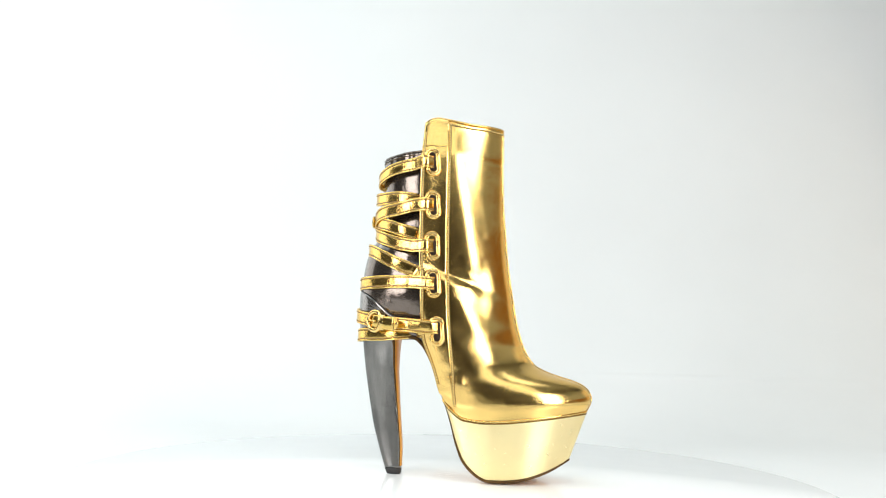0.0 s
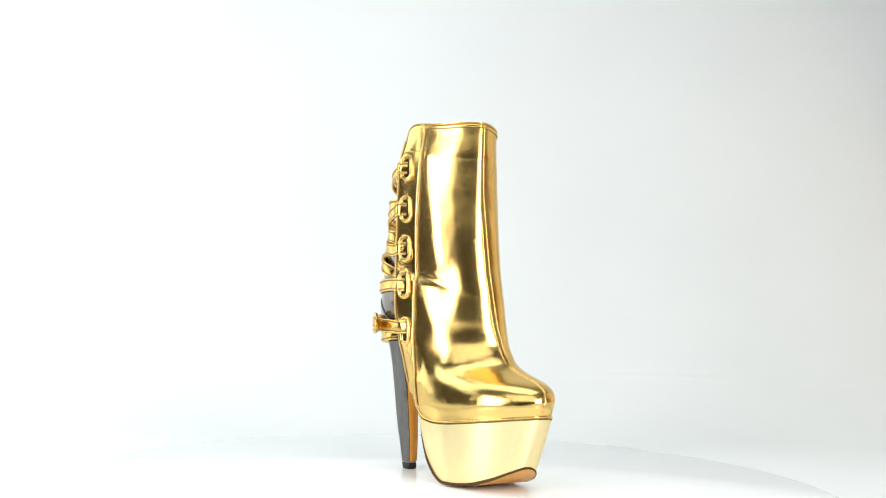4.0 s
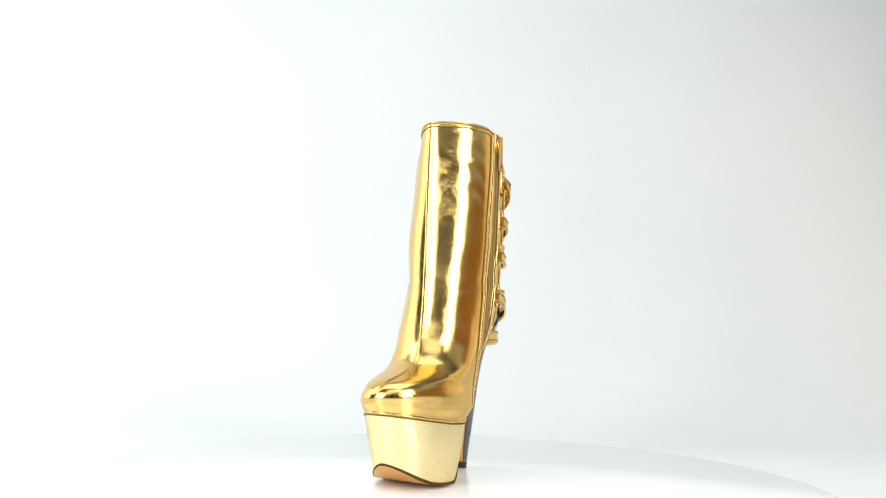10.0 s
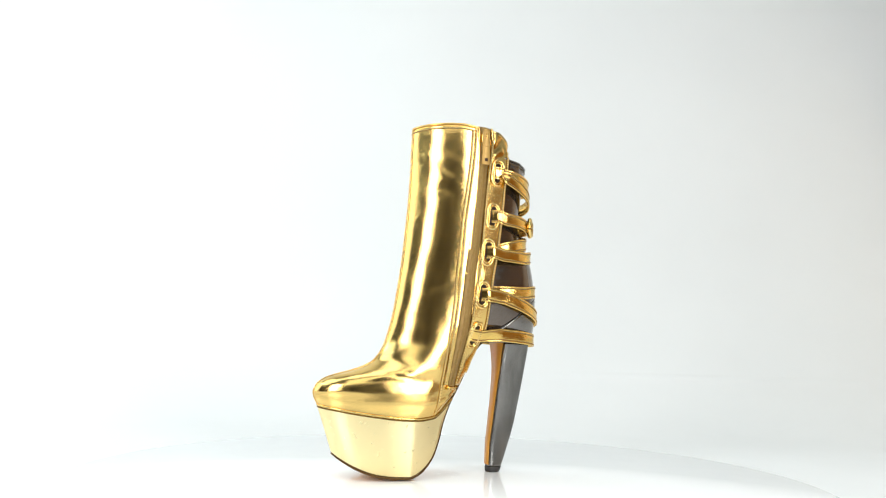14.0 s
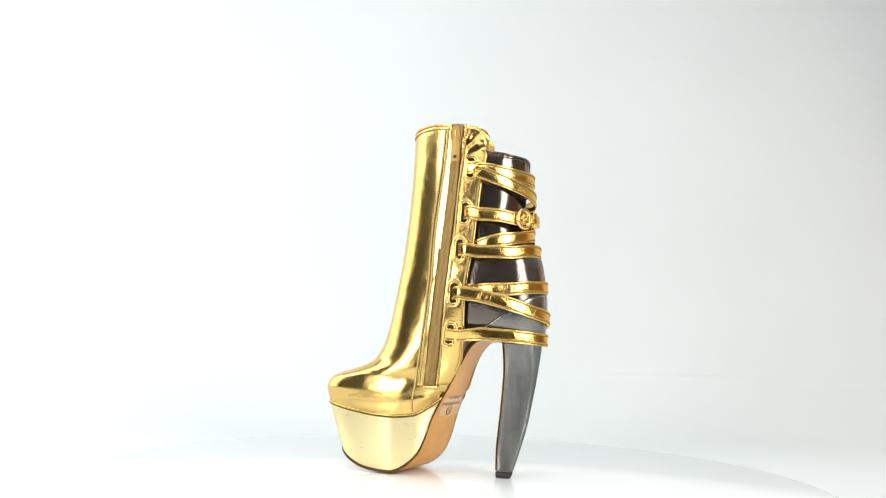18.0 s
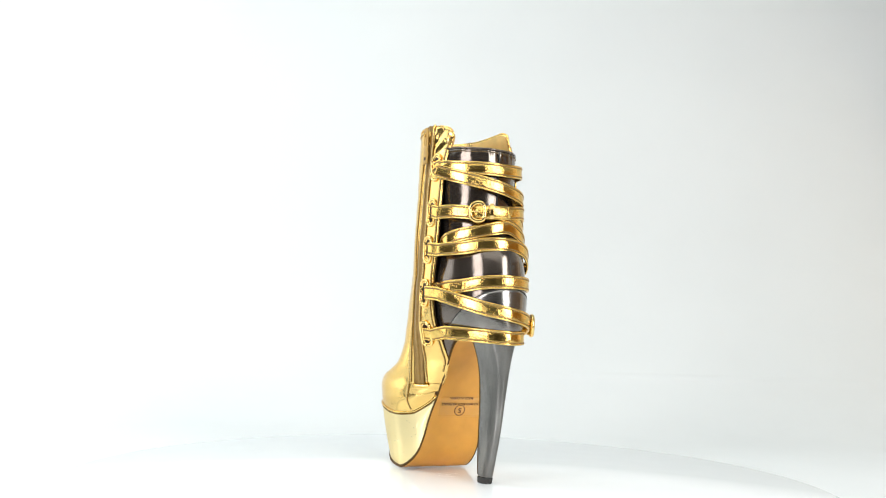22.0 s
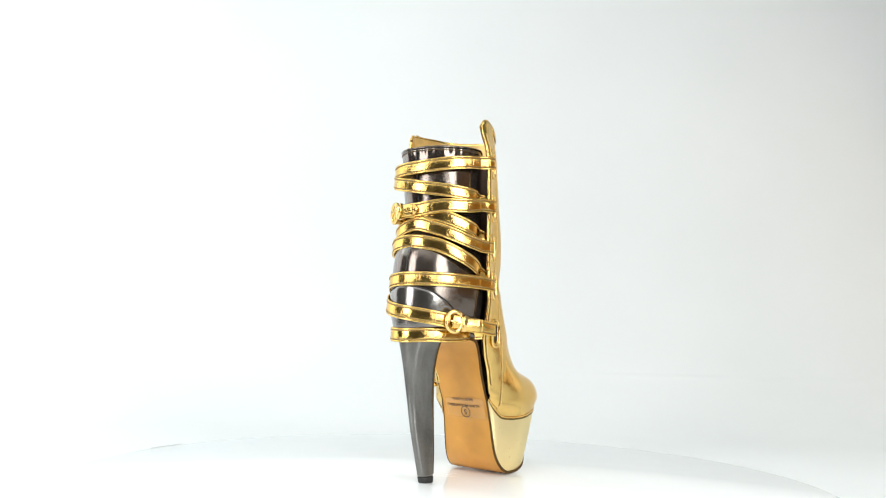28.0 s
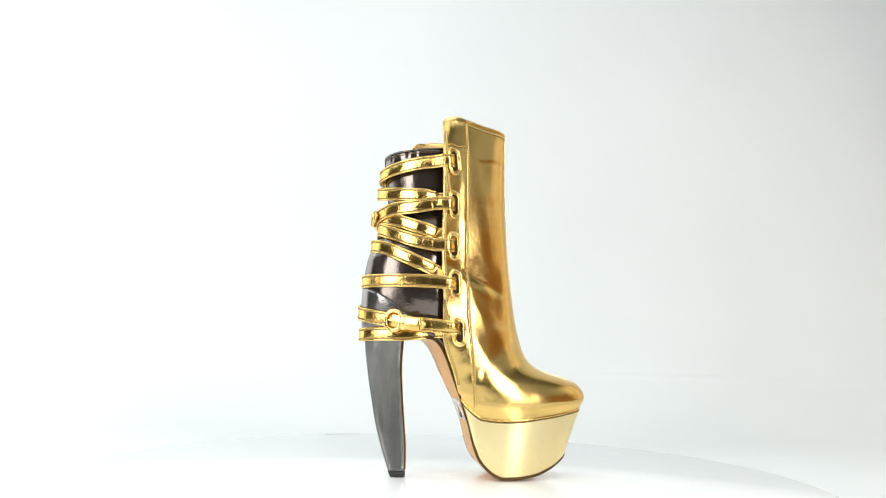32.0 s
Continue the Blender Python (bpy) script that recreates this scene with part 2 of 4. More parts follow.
build_setting()


# ---- turntable ----
def build_turntable():
    top = new("turntable")
    r = 0.402
    rows = []
    for rad, z in ((r - 0.006, -0.0105), (r, -0.0095), (r, -0.0015), (r - 0.0006, -0.0004), (r - 0.0016, 0.0)):
        rows.append([Vector((rad * math.cos(k), rad * math.sin(k), z)) for k in (2 * math.pi * i / 180 for i in range(180))])
    part("disc", solid_loft(rows), M_acrylic, top)
    for a, b in ((88, 96),):
        rows = []
        for i in range(25):
            k = math.radians(a + (b - a) * i / 24)
            w = 0.0005 * math.sin(math.pi * i / 24) + 0.0001
            c, s = math.cos(k), math.sin(k)
            rows.append([Vector(((r + d) * c, (r + d) * s, z)) for d, z in ((0.0002, -0.003), (w + 0.0004, -0.003), (w + 0.0004, 0.0004), (0.0002, 0.0006))])
        part("rim_gap", solid_loft(rows), M_gap, top, "thin grey gap along the rim")
    for name, rad, tk in (("hub_ring", 0.0125, 0.0002), ("hub_pin", 0.0032, 0.0002)):
        ring = [Vector((rad * math.cos(k), rad * math.sin(k), -0.0001)) for k in (2 * math.pi * i / 48 for i in range(48))]
        part(name, tube(ring, tk, True, 8), M_acrylic, top, "raised white ring at the disc's centre")
    tagged(top, "round glossy white acrylic turntable disc", "turntable")
    return top


turntable = build_turntable()

# ---- the boot: its shape ----
# X towards the toe, Y to its left, z up; numbers in metres
XF = curve((.055, .1495), (.06, .1505), (.07, .1519), (.08, .1525), (.088, .1533), (.096, .1507), (.102, .1442), (.1065, .1336), (.1105, .1197), (.116, .1036), (.123, .0917), (.135, .0831), (.15, .0767), (.17, .0708), (.2, .0657), (.23, .0611), (.26, .0583), (.3, .0553), (.34, .0533), (.385, .0522))
HALF_L = curve((.055, .0515), (.066, .0538), (.078, .0552), (.09, .0554), (.1, .0541), (.116, .0522), (.13, .0510), (.15, .0503), (.19, .0503), (.22, .0506), (.26, .0514), (.3, .0513), (.34, .0501), (.375, .0475), (.385, .0469))
HALF_R = curve((.055, .0472), (.066, .0479), (.09, .0470), (.108, .0460), (.125, .0473), (.15, .0490), (.2, .0495), (.26, .0500), (.3, .0504), (.34, .0492), (.375, .0456), (.385, .0450))
MID_Y = curve((.066, -.0026), (.09, -.0034), (.1, -.0032), (.116, -.0009), (.14, .0012), (.17, .0025), (.22, .0035), (.3, .0037), (.34, .0043), (.375, .0060))
# how far the tip of each level leans to the left
LEAN = curve((.066, .0040), (.078, .0038), (.09, .0052), (.1, .0078), (.112, .0114), (.125, .0110), (.14, .0098), (.16, .0070), (.19, .0045), (.22, .0020), (.26, .0004), (.3, -.0020), (.34, -.0031), (.375, -.0042))
BACK_Y = curve((.143, .0018), (.21, .0019), (.245, .0024), (.28, .0048), (.31, .0066), (.385, .0085))
MID_X = curve((.06, .0455), (.08, .0470), (.09, .0475), (.102, .0425), (.1165, .0362), (.123, .034), (.135, .026), (.15, .0153), (.17, .003), (.2, -.0045), (.23, -.0065), (.26, -.0086), (.3, -.0100), (.385, -.0105))
# the right side is widest further back
MID_R = curve((.06, .0455), (.08, .0465), (.09, .0440), (.102, .0355), (.1165, .0270), (.123, .0240), (.135, .0170), (.15, .0075), (.17, -.006), (.2, -.0160), (.23, -.0195), (.26, -.0215), (.3, -.0230), (.385, -.0235))
POINT_R = curve((.066, 1.93), (.09, 1.92), (.108, 1.88), (.122, 1.66), (.14, 1.64), (.16, 1.80), (.19, 1.86), (.22, 1.84), (.26, 1.73), (.3, 1.54), (.34, 1.47), (.375, 1.48))
POINT_L = curve((.066, 2.08), (.09, 2.08), (.1, 2.05), (.112, 1.94), (.125, 1.72), (.14, 1.69), (.16, 1.92), (.19, 2.12), (.22, 2.21), (.375, 2.22))
BACK_AXIS = curve((.06, .067), (.09, .0705), (.105, .0645), (.12, .0655), (.1475, .084), (.165, .112), (.2, .104), (.385, .1))
EDGE_R = curve((.055, -.0005), (.06, -.0005), (.081, -.0012), (.0933, -.005), (.1141, -.0112), (.1363, -.0203), (.1485, -.0241), (.173, -.0258), (.2024, -.0269), (.2446, -.0292), (.2873, -.0298), (.3263, -.0303), (.385, -.0297))
EDGE_L = curve((.055, .0051), (.06, .0050), (.081, .0042), (.0933, -.0014), (.1041, -.0066), (.1115, -.0108), (.1252, -.0163), (.1462, -.0212), (.1588, -.0238), (.18, -.0254), (.214, -.0287), (.24, -.0332), (.27, -.0368), (.3227, -.0424), (.3516, -.0460), (.385, -.0465))
PLAT_TOP = curve((-.006, .0885), (-.004, .0865), (.005, .075), (.015, .0665), (.0215, .063), (.042, .061), (.063, .0618), (.083, .064), (.103, .0665), (.123, .0695), (.143, .0725), (.152, .0738))
SOLE_Z = curve((-.0654, .1470), (-.0514, .1475), (-.0343, .1460), (-.0260, .1395), (-.0190, .1280), (-.0120, .1115), (-.0053, .0935), (-.0004, .0810), (.0070, .0585), (.0124, .0385), (.0192, .0220), (.0303, .0095), (.0389, .0040), (.0474, .0016), (.0593, .0018), (.0806, .0040), (.1013, .0105), (.1176, .0193), (.1321, .0296))
SHIFT = curve((.02, 0), (0, -.003), (-.01, -.0045), (-.06, -.004))
BACK_X = curve((.357, -.084), (.34, -.084), (.31, -.081), (.285, -.078), (.265, -.081), (.25, -.091), (.235, -.098), (.22, -.101), (.20, -.1035), (.18, -.104), (.16, -.1030), (.143, -.0995))
COUNTER_HALF = curve((.143, .0325), (.155, .0362), (.17, .0420), (.2, .0455), (.24, .0425), (.28, .0405), (.32, .042), (.357, .043))


BACK_L = curve((.06, .0535), (.081, .0535), (.0933, .0580), (.1041, .0575), (.1115, .0585), (.125, .0590), (.1475, .057), (.17, .064), (.2, .085), (.24, .1), (.385, .1))


def curl(x, z):
    """How far the loose flap at the top of the left back edge bends inwards."""
    if x > -0.026 or z < 0.335:
        return 0.0
    return 0.007 * min(1, (z - 0.335) / 0.04) * min(1, (-0.026 - x) / 0.020) ** 1.6


def local(x, y, z):
    """From the boot's own axes to its empty, which stands on the turntable's axis."""
    return Vector((x, y + AXIS_Y, z))


def folds(x, y, z):
    """Soft dents of worn leather."""
    n = noise.noise(Vector((x * 22, y * 22, z * 11))) * 0.0014 + noise.noise(Vector((x * 60, y * 60, z * 45 + 3))) * 0.00022
    # the ankle dent and crease that run down towards the front, deeper on the outer side
    d = z - (0.222 - 0.36 * (x + 0.012))
    along = math.exp(-((x - 0.010) / 0.032) ** 2) * (1 if y < 0 else 0.3)
    n -= (0.0036 * math.exp(-(d / (0.028 if d > 0 else 0.0065)) ** 2) + 0.0009 * math.exp(-(d / 0.0022) ** 2)) * along
    # the bulge that the ankle crease leaves under it, and the hollow before it
    if y < 0:
        d = (z - 0.176 + 1.05 * (x - 0.020)) / 1.45
        n += 0.0017 * math.exp(-(d / 0.011) ** 2) * math.exp(-((x - 0.020) / 0.022) ** 2)
        n -= 0.0016 * math.exp(-((x - 0.040) / 0.012) ** 2) * math.exp(-((z - 0.205) / 0.026) ** 2)
        n -= 0.0013 * math.exp(-((x - 0.030) / 0.014) ** 2) * math.exp(-((z - 0.128) / 0.015) ** 2)
        d = x - 0.008 - (0.335 - z) * 0.17
        n += 0.0011 * math.exp(-(d / 0.009) ** 2) * min(1, max(0, (z - 0.20) / 0.03)) * min(1, max(0, (0.375 - z) / 0.03))
    # small flexing wrinkles over the instep
    k = math.exp(-((z - 0.118) / 0.016) ** 2) * math.exp(-((x - 0.085) / 0.02) ** 2)
    n += 0.00012 * k * math.sin(900 * (z + 0.35 * x) + 6 * noise.noise(Vector((x * 30, y * 30, 1))))
    # ridges that run from the front seam down to the inner side
    if y > -0.01 and 0.09 < z < 0.15:
        k = math.exp(-((z - 0.117 + 0.25 * y) / 0.012) ** 2) * math.exp(-((x - 0.085) / 0.022) ** 2) * min(1, (y + 0.01) / 0.015)
        n += 0.00016 * k * math.sin(1000 * (z + 0.35 * y) + 3 * noise.noise(Vector((x * 40, y * 40, 5))))
    # slanting creases high on the inner side
    if y > 0 and z > 0.27:
        for zc, slope, amp in ((0.312, 0.75, 0.0007), (0.336, 0.95, 0.0008), (0.358, 0.6, 0.0005)):
            d = z - (zc + slope * (x - 0.03))
            n -= amp * math.exp(-(d / (0.012 if d > 0 else 0.007)) ** 2) * math.exp(-((x - 0.030) / 0.014) ** 2)
    # puckers in the loose flap at the top of the zip's back edge
    if y > 0.02 and x < -0.018:
        n += noise.noise(Vector((x * 150, 2.5, z * 110))) * 0.0014 * math.exp(-((z - 0.366) / 0.014) ** 2)
        k = min(1, max(0, (z - 0.346) / 0.012)) * min(1, max(0, (-0.022 - x) / 0.004))
        wave = 52 * x + 38 * z + 0.5 * noise.noise(Vector((x * 90, 4.5, z * 90)))
        n += 0.0018 * k * (abs(wave % 1 - 0.5) * 2 - 0.6)
    # the line where the stiffener in the collar ends
    if y < 0.02:
        wave = 0.004 * noise.noise(Vector((x * 40, y * 40, 7)))
        d = z - 0.3425 - 0.05 * x - wave
        w = min(1, max(0, (x + 0.005) / 0.02)) * min(1, (0.02 - y) / 0.02)
        n += (0.00035 / (1 + math.exp(-d / 0.0007)) - 0.0004 * math.exp(-(d / 0.0015) ** 2)) * w
    return n


def shift(x, z):
    return SHIFT(x) * min(1, max(0, (0.16 - z) / 0.04))


def flare(x, z):
    """The straps pull the right lacing panel's back edge outwards."""
    k = min(1.2, max(0, (MID_X(z) - x) / 0.020))
    return 0.0045 * k**1.5 * min(1, max(0, (z - 0.15) / 0.04)) * min(1, max(0, (0.385 - z) / 0.03))


def half_at(x, z, side):
    """How far the side lies from the level's middle line."""
    c, h = (MID_X(z), HALF_L(z)) if side > 0 else (MID_R(z), HALF_R(z))
    more = -curl(x, z) if side > 0 else flare(x, z)
    if x < c:
        k = min(1, (c - x) / (BACK_AXIS(z) if side < 0 else BACK_L(z)))
        return h * math.sqrt(1 - k * k) + more
    k = min(1, (x - c) / (XF(z) - c))
    n = POINT_L(z) if side > 0 else POINT_R(z)
    return h * (1 - k**n) ** (1 / n) + more + side * LEAN(z) * k**1.5


SKEW = -0.1267          # the platform's turn against the shaft


def bend(x, y):
    """From the platform's own plan to the boot's: it is turned a little, easing in past the arch."""
    w = min(1, max(0, (x + 0.02) / 0.03))
    w = w * w * (3 - 2 * w)
    c, s = math.cos(SKEW * w), math.sin(SKEW * w)
    return -0.012 + c * (x + 0.012) - s * y + 0.005 * w, s * (x + 0.012) + c * y


def contour(c, front, left, right, end_left, end_right, bow_left, bow_right, lean, end, count=72, e=2 / 1.9):
    """The platform's plan outline, open at the back: right end, round the toe, left end."""
    ks = [k / 22 for k in range(22, 0, -1)]
    pts = [(c - (c - end) * k, -(right + (end_right - right) * k**bow_right)) for k in ks]
    for i in range(count + 1):
        k = math.pi * (i / count - 0.5)
        q = max(0, math.cos(k)) ** e
        pts.append((c + (front - c) * q, math.copysign(abs(math.sin(k)) ** e, k) * (left if k > 0 else right) + lean * q**1.5))
    return pts + [(c - (c - end) * k, left + (end_left - left) * k**bow_left) for k in ks[::-1]]


TOP_LINE = contour(0.050, 0.1415, 0.0585, 0.0396, 0.0262, 0.0385, 1.63, 1.78, 0.0200, -0.0008)
BOTTOM_LINE = contour(0.048, 0.1249, 0.0494, 0.0300, 0.0263, 0.0350, 1.35, 1.65, 0.0171, -0.0004)


TOP_BENT = [bend(x, y) for x, y in TOP_LINE]


def tuck(z):
    """How far a low level of the upper is drawn in to the platform's top line."""
    k = min(1, max(0, (0.080 - z) / 0.022))
    return k * k * (3 - 2 * k)


def top_side(x, side):
    """Where the platform's top line runs beside x."""
    pts = TOP_BENT[:58] if side < 0 else TOP_BENT[:57:-1]
    xs = [p[0] for p in pts]
    return float(np.interp(x, xs, [p[1] for p in pts]))


def unbend(x, y):
    c, s = math.cos(SKEW), math.sin(SKEW)
    return -0.012 + c * (x + 0.007) + s * y


def low(x, z, y=0.0):
    """Lays the lowest rows on the platform's top line."""
    if z >= 0.09:
        return z
    t = PLAT_TOP(unbend(x, y))
    return t + (z - 0.058) / 0.032 * (0.09 - t)


def top_drop(x, z, side):
    """Rounds the back corners of the top edge."""
    start = -0.0140 if side < 0 else -0.0325
    if z < 0.34:
        return z
    w = (z - 0.34) / 0.044
    if side > 0:
        z -= 0.0055 * w * min(1, max(0, (0.010 - x) / 0.045))
    else:
        z += 0.0045 * w * min(1, max(0, (0.020 - x) / 0.034))
    if x > start:
        return z
    k = min(1, (start - x) / (0.0165 if side < 0 else 0.0135))
    return z - (0.011 if side < 0 else 0.010) * (1 - math.sqrt(1 - k * k)) * w


def skin(x, z, side, off=0.0):
    """A point on the gold upper's side (side -1 right, 1 left), off metres outside it, and the way out."""
    def at(xx, zz):
        y = MID_Y(zz) + shift(xx, zz) + side * half_at(xx, zz, side)
        s = tuck(zz)
        return Vector((xx, y + (top_side(xx, side) - y) * s if s else y, zz))
    p = at(x, z)
    e = 0.002
    n = (at(x + e, z) - at(x - e, z)).cross(at(x, z + e) - at(x, z - e)).normalized()
    if n.y * side < 0:
        n = -n
    q = p + n * (off + folds(*p))
    return local(*q), n


def levels(z0, z1, count):
    zs = [z0 + (z1 - z0) * i / 1500 for i in range(1501)]
    acc = [0]
    for a, b in zip(zs, zs[1:]):
        acc.append(acc[-1] + math.hypot(b - a, XF(b) - XF(a)))
    return [float(np.interp(acc[-1] * i / count, acc, zs)) for i in range(count + 1)]


def upper_row(z, inset=0.0, nb=22, nf=72):
    y0 = MID_Y(z)
    row = []
    for side, edge, c, w, ab in ((-1, EDGE_R(z), MID_R(z), HALF_R(z), BACK_AXIS(z)), (1, EDGE_L(z), MID_X(z), HALF_L(z), BACK_L(z))):
        w -= inset
        af = XF(z) - c - inset
        ae = math.asin(max(0, min(0.99, (c - edge) / ab)))
        half = [(c - ab * math.sin(ae * k / nb), side * w * math.cos(ae * k / nb)) for k in range(nb, 0, -1)]
        for i in range(nf // 2 + 1):
            k = math.pi * (i / nf - 0.5)
            e = 2 / (POINT_L(z) if side > 0 else POINT_R(z))
            q = max(0, math.cos(k)) ** e
            half.append((c + af * q, side * abs(math.sin(k)) ** e * w + LEAN(z) * q**1.5))
        half = [(x, y - (curl(x, z) if side > 0 else flare(x, z))) for x, y in half]
        row += half if side < 0 else half[-2::-1]
    c = MID_X(z)
    out = []
    s = tuck(z)
    for i, (x, y) in enumerate(row):
        p = Vector((x, y0 + shift(x, z) + y, z))
        n = Vector((x - c, y, 0)).normalized()
        p += n * folds(*p)
        if s:
            p = p.lerp(Vector((*TOP_BENT[i], z)), s)
            x = p.x
        out.append(local(p.x, p.y, top_drop(x, low(x, z, p.y), y)))
    return out


STRAP_BACK = curve((.345, -.0862), (.327, -.0868), (.31, -.0880), (.28, -.0880), (.262, -.0890), (.243, -.0945), (.205, -.1042), (.176, -.1052), (.15, -.1048))


def round_back(psi, z, half, back, n):
    """A point round the back, psi degrees from the right side (0) over the back (90) to the left (180)."""
    s, c = math.sin(math.radians(psi)), math.cos(math.radians(psi))
    r = (abs(s) ** n + abs(c) ** n) ** (-1 / n)
    return local(-0.03 - (-0.03 - back) * s * r, BACK_Y(z) - half * c * r, z), Vector((-s, -c, 0)).normalized()


def on_counter(psi, z, off=0.0):
    return round_back(psi, z, COUNTER_HALF(z) + off, BACK_X(z) - off, 2.1)


def on_strap(psi, z, lift=0.0, half=0.0525):
    return round_back(psi, z, half + lift, STRAP_BACK(z) - lift, 1.88)


boot = new("platform_ankle_boot")
tagged(boot, "metallic gold platform ankle boot with gunmetal back and buckled straps", "boot")


def build_upper():
    shaft = part("shaft", sheet([upper_row(z) for z in levels(0.058, 0.384, 150)])[0], M_gold, boot, "creased metallic gold leather shaft and vamp")
    mod = shaft.modifiers.new("thickness", "SOLIDIFY")
    mod.thickness, mod.offset = 0.0018, -1
    part("lining", sheet([upper_row(0.352 + 0.0305 * i / 10, 0.0026, 10, 40) for i in range(11)])[0], M_lining, boot, "tan lining inside the top of the shaft")
    # shade deep in the shaft, put into the lining's dark colour
    part("inner_lining", sheet([upper_row(0.13 + 0.2222 * i / 44, 0.0026, 10, 40) for i in range(45)])[0], M_hole_shade, boot, "lining deep inside the shaft, its shade painted dark")
    # seams down the front
    for dy in (-0.0028, 0.0028):
        line = []
        for z in levels(0.062, 0.383, 160):
            w = dy * min(1, max(0.12, (z - 0.085) / 0.05))
            h, n = (HALF_L(z), POINT_L(z)) if dy > 0 else (HALF_R(z), POINT_R(z))
            c = MID_X(z) if dy > 0 else MID_R(z)
            x = c + (XF(z) - c) * (1 - (abs(w) / h) ** n) ** (1 / n)
            y = MID_Y(z) + LEAN(z) + w
            tip = Vector((x + folds(x, y, z), y, 0)).lerp(Vector((TOP_BENT[58][0], TOP_BENT[58][1] + w, 0)), tuck(z))
            line.append(local(tip.x + 0.0001, tip.y, low(tip.x, z, tip.y)))
        part("front_seam", tube(line, 0.0006, sides=6), M_gold, shaft)
    # the binding along the top
    edge = upper_row(0.3795)
    mid = Vector((-0.01, AXIS_Y + 0.009, 0))
    stitches([p + Vector((p.x - mid.x, p.y - mid.y, 0)).normalized() * 0.0004 for p in edge[16:-16]], shaft, 0.0033, (0.0011, 0.0005, 0.0006), lambda p: Vector((p.x - mid.x, p.y - mid.y, 0)).normalized())
    ring = [p + Vector((0, 0, 0.0004)) for p in upper_row(0.384)]
    part("top_binding", tube(ring, 0.0011, sides=6), M_gold, shaft)
    return shaft


def stitches(points, parent, step=0.0030, size=(0.00115, 0.0008, 0.0010), outs=None, thread=None):
    bm = bmesh.new()
    for i, (p, t) in enumerate(spread_along(points, step)):
        o = outs(p) if outs else Vector((0, p.y - AXIS_Y, 0)).normalized()
        o = (o - t * o.dot(t)).normalized()
        box_on(bm, p + o * 0.0002, t, o.cross(t), o, *size)
    row = tagged(part("stitching", bm, thread or M_thread, parent, "row of fine thread stitches"), kind="stuff")
    # flat dark blocks under the thread, painting in the stitch groove's shade
    bm = bmesh.new()
    for p, t in spread_along(points, step / 2):
        o = outs(p) if outs else Vector((0, p.y - AXIS_Y, 0)).normalized()
        o = (o - t * o.dot(t)).normalized()
        box_on(bm, p, t, o.cross(t), o, step * 0.26, size[1] * 1.5, 0.0003)
    tagged(part("groove_shade", bm, M_seam, parent, "dark strip painting the groove's shade under the stitches"), kind="stuff")
    return row


SEAM_R = curve((.0747, .0116), (.0927, .0102), (.1209, .0081), (.1452, .0053), (.1821, .0017), (.2238, 0), (.266, -.0013), (.3088, -.0018), (.3522, -.0027), (.384, -.0035))
ZIP_MID = curve((.0955, .0152), (.0993, .0145), (.1411, .0082), (.1834, .0036), (.2261, -.0007), (.2695, -.005), (.3134, -.009), (.3444, -.0108), (.384, -.0142))
ZIP_BACK = curve((.0955, .0100), (.1036, .0083), (.1413, .0023), (.1836, -.0041), (.2264, -.0092), (.2696, -.0123), (.3135, -.0155), (.3445, -.019), (.384, -.0224))
ZIP_FRONT = curve((.0677, .0304), (.103, .0253), (.1407, .0202), (.1832, .0152), (.226, .0122), (.2695, .0093), (.3135, .0041), (.3447, .0006), (.384, -.0018))


def panel(name, side, front, back, z0, z1, off, rows, label):
    """A leather panel laid on the upper, with folded edges."""
    zs = [z0 + (z1 - z0) * i / rows for i in range(rows + 1)]
    steps = ((0, 0.3), (0.02, 0.75), (0.05, 0.97), (0.09, 1), *((0.09 + 0.82 * i / 16, 1) for i in range(1, 17)), (0.95, 0.97), (0.98, 0.75), (1, 0.3))
    grid = []
    for z in zs:
        a, b = front(z), back(z)
        row = []
        for k, lift in steps:
            x = a + (b - a) * k
            p, n = skin(x, z, side, off * lift)
            row.append(Vector((p.x, p.y, top_drop(x, low(x, z, p.y - AXIS_Y), side))))
        grid.append(row)
    ob = part(name, sheet(grid)[0], M_gold, boot, label)
    mod = ob.modifiers.new("thickness", "SOLIDIFY")
    mod.thickness, mod.offset = 0.0012, -1
    return ob


def side_line(side, fx, z0, z1, off, n=90):
    out = []
    for i in range(n + 1):
        z = z0 + (z1 - z0) * i / n
        p, _ = skin(fx(z), z, side, off)
        out.append(Vector((p.x, p.y, top_drop(fx(z), low(fx(z), z, p.y - AXIS_Y), side))))
    return out


def oval(w, h, n=32):
    """A stadium outline, half sizes w and h."""
    pts, s = [], h - w
    for i in range(n):
        k = 2 * math.pi * i / n
        pts.append((w * math.cos(k), w * math.sin(k) + (s if math.sin(k) > 1e-6 else -s if math.sin(k) < -1e-6 else (s if math.cos(k) > 0 else s))))
    return pts


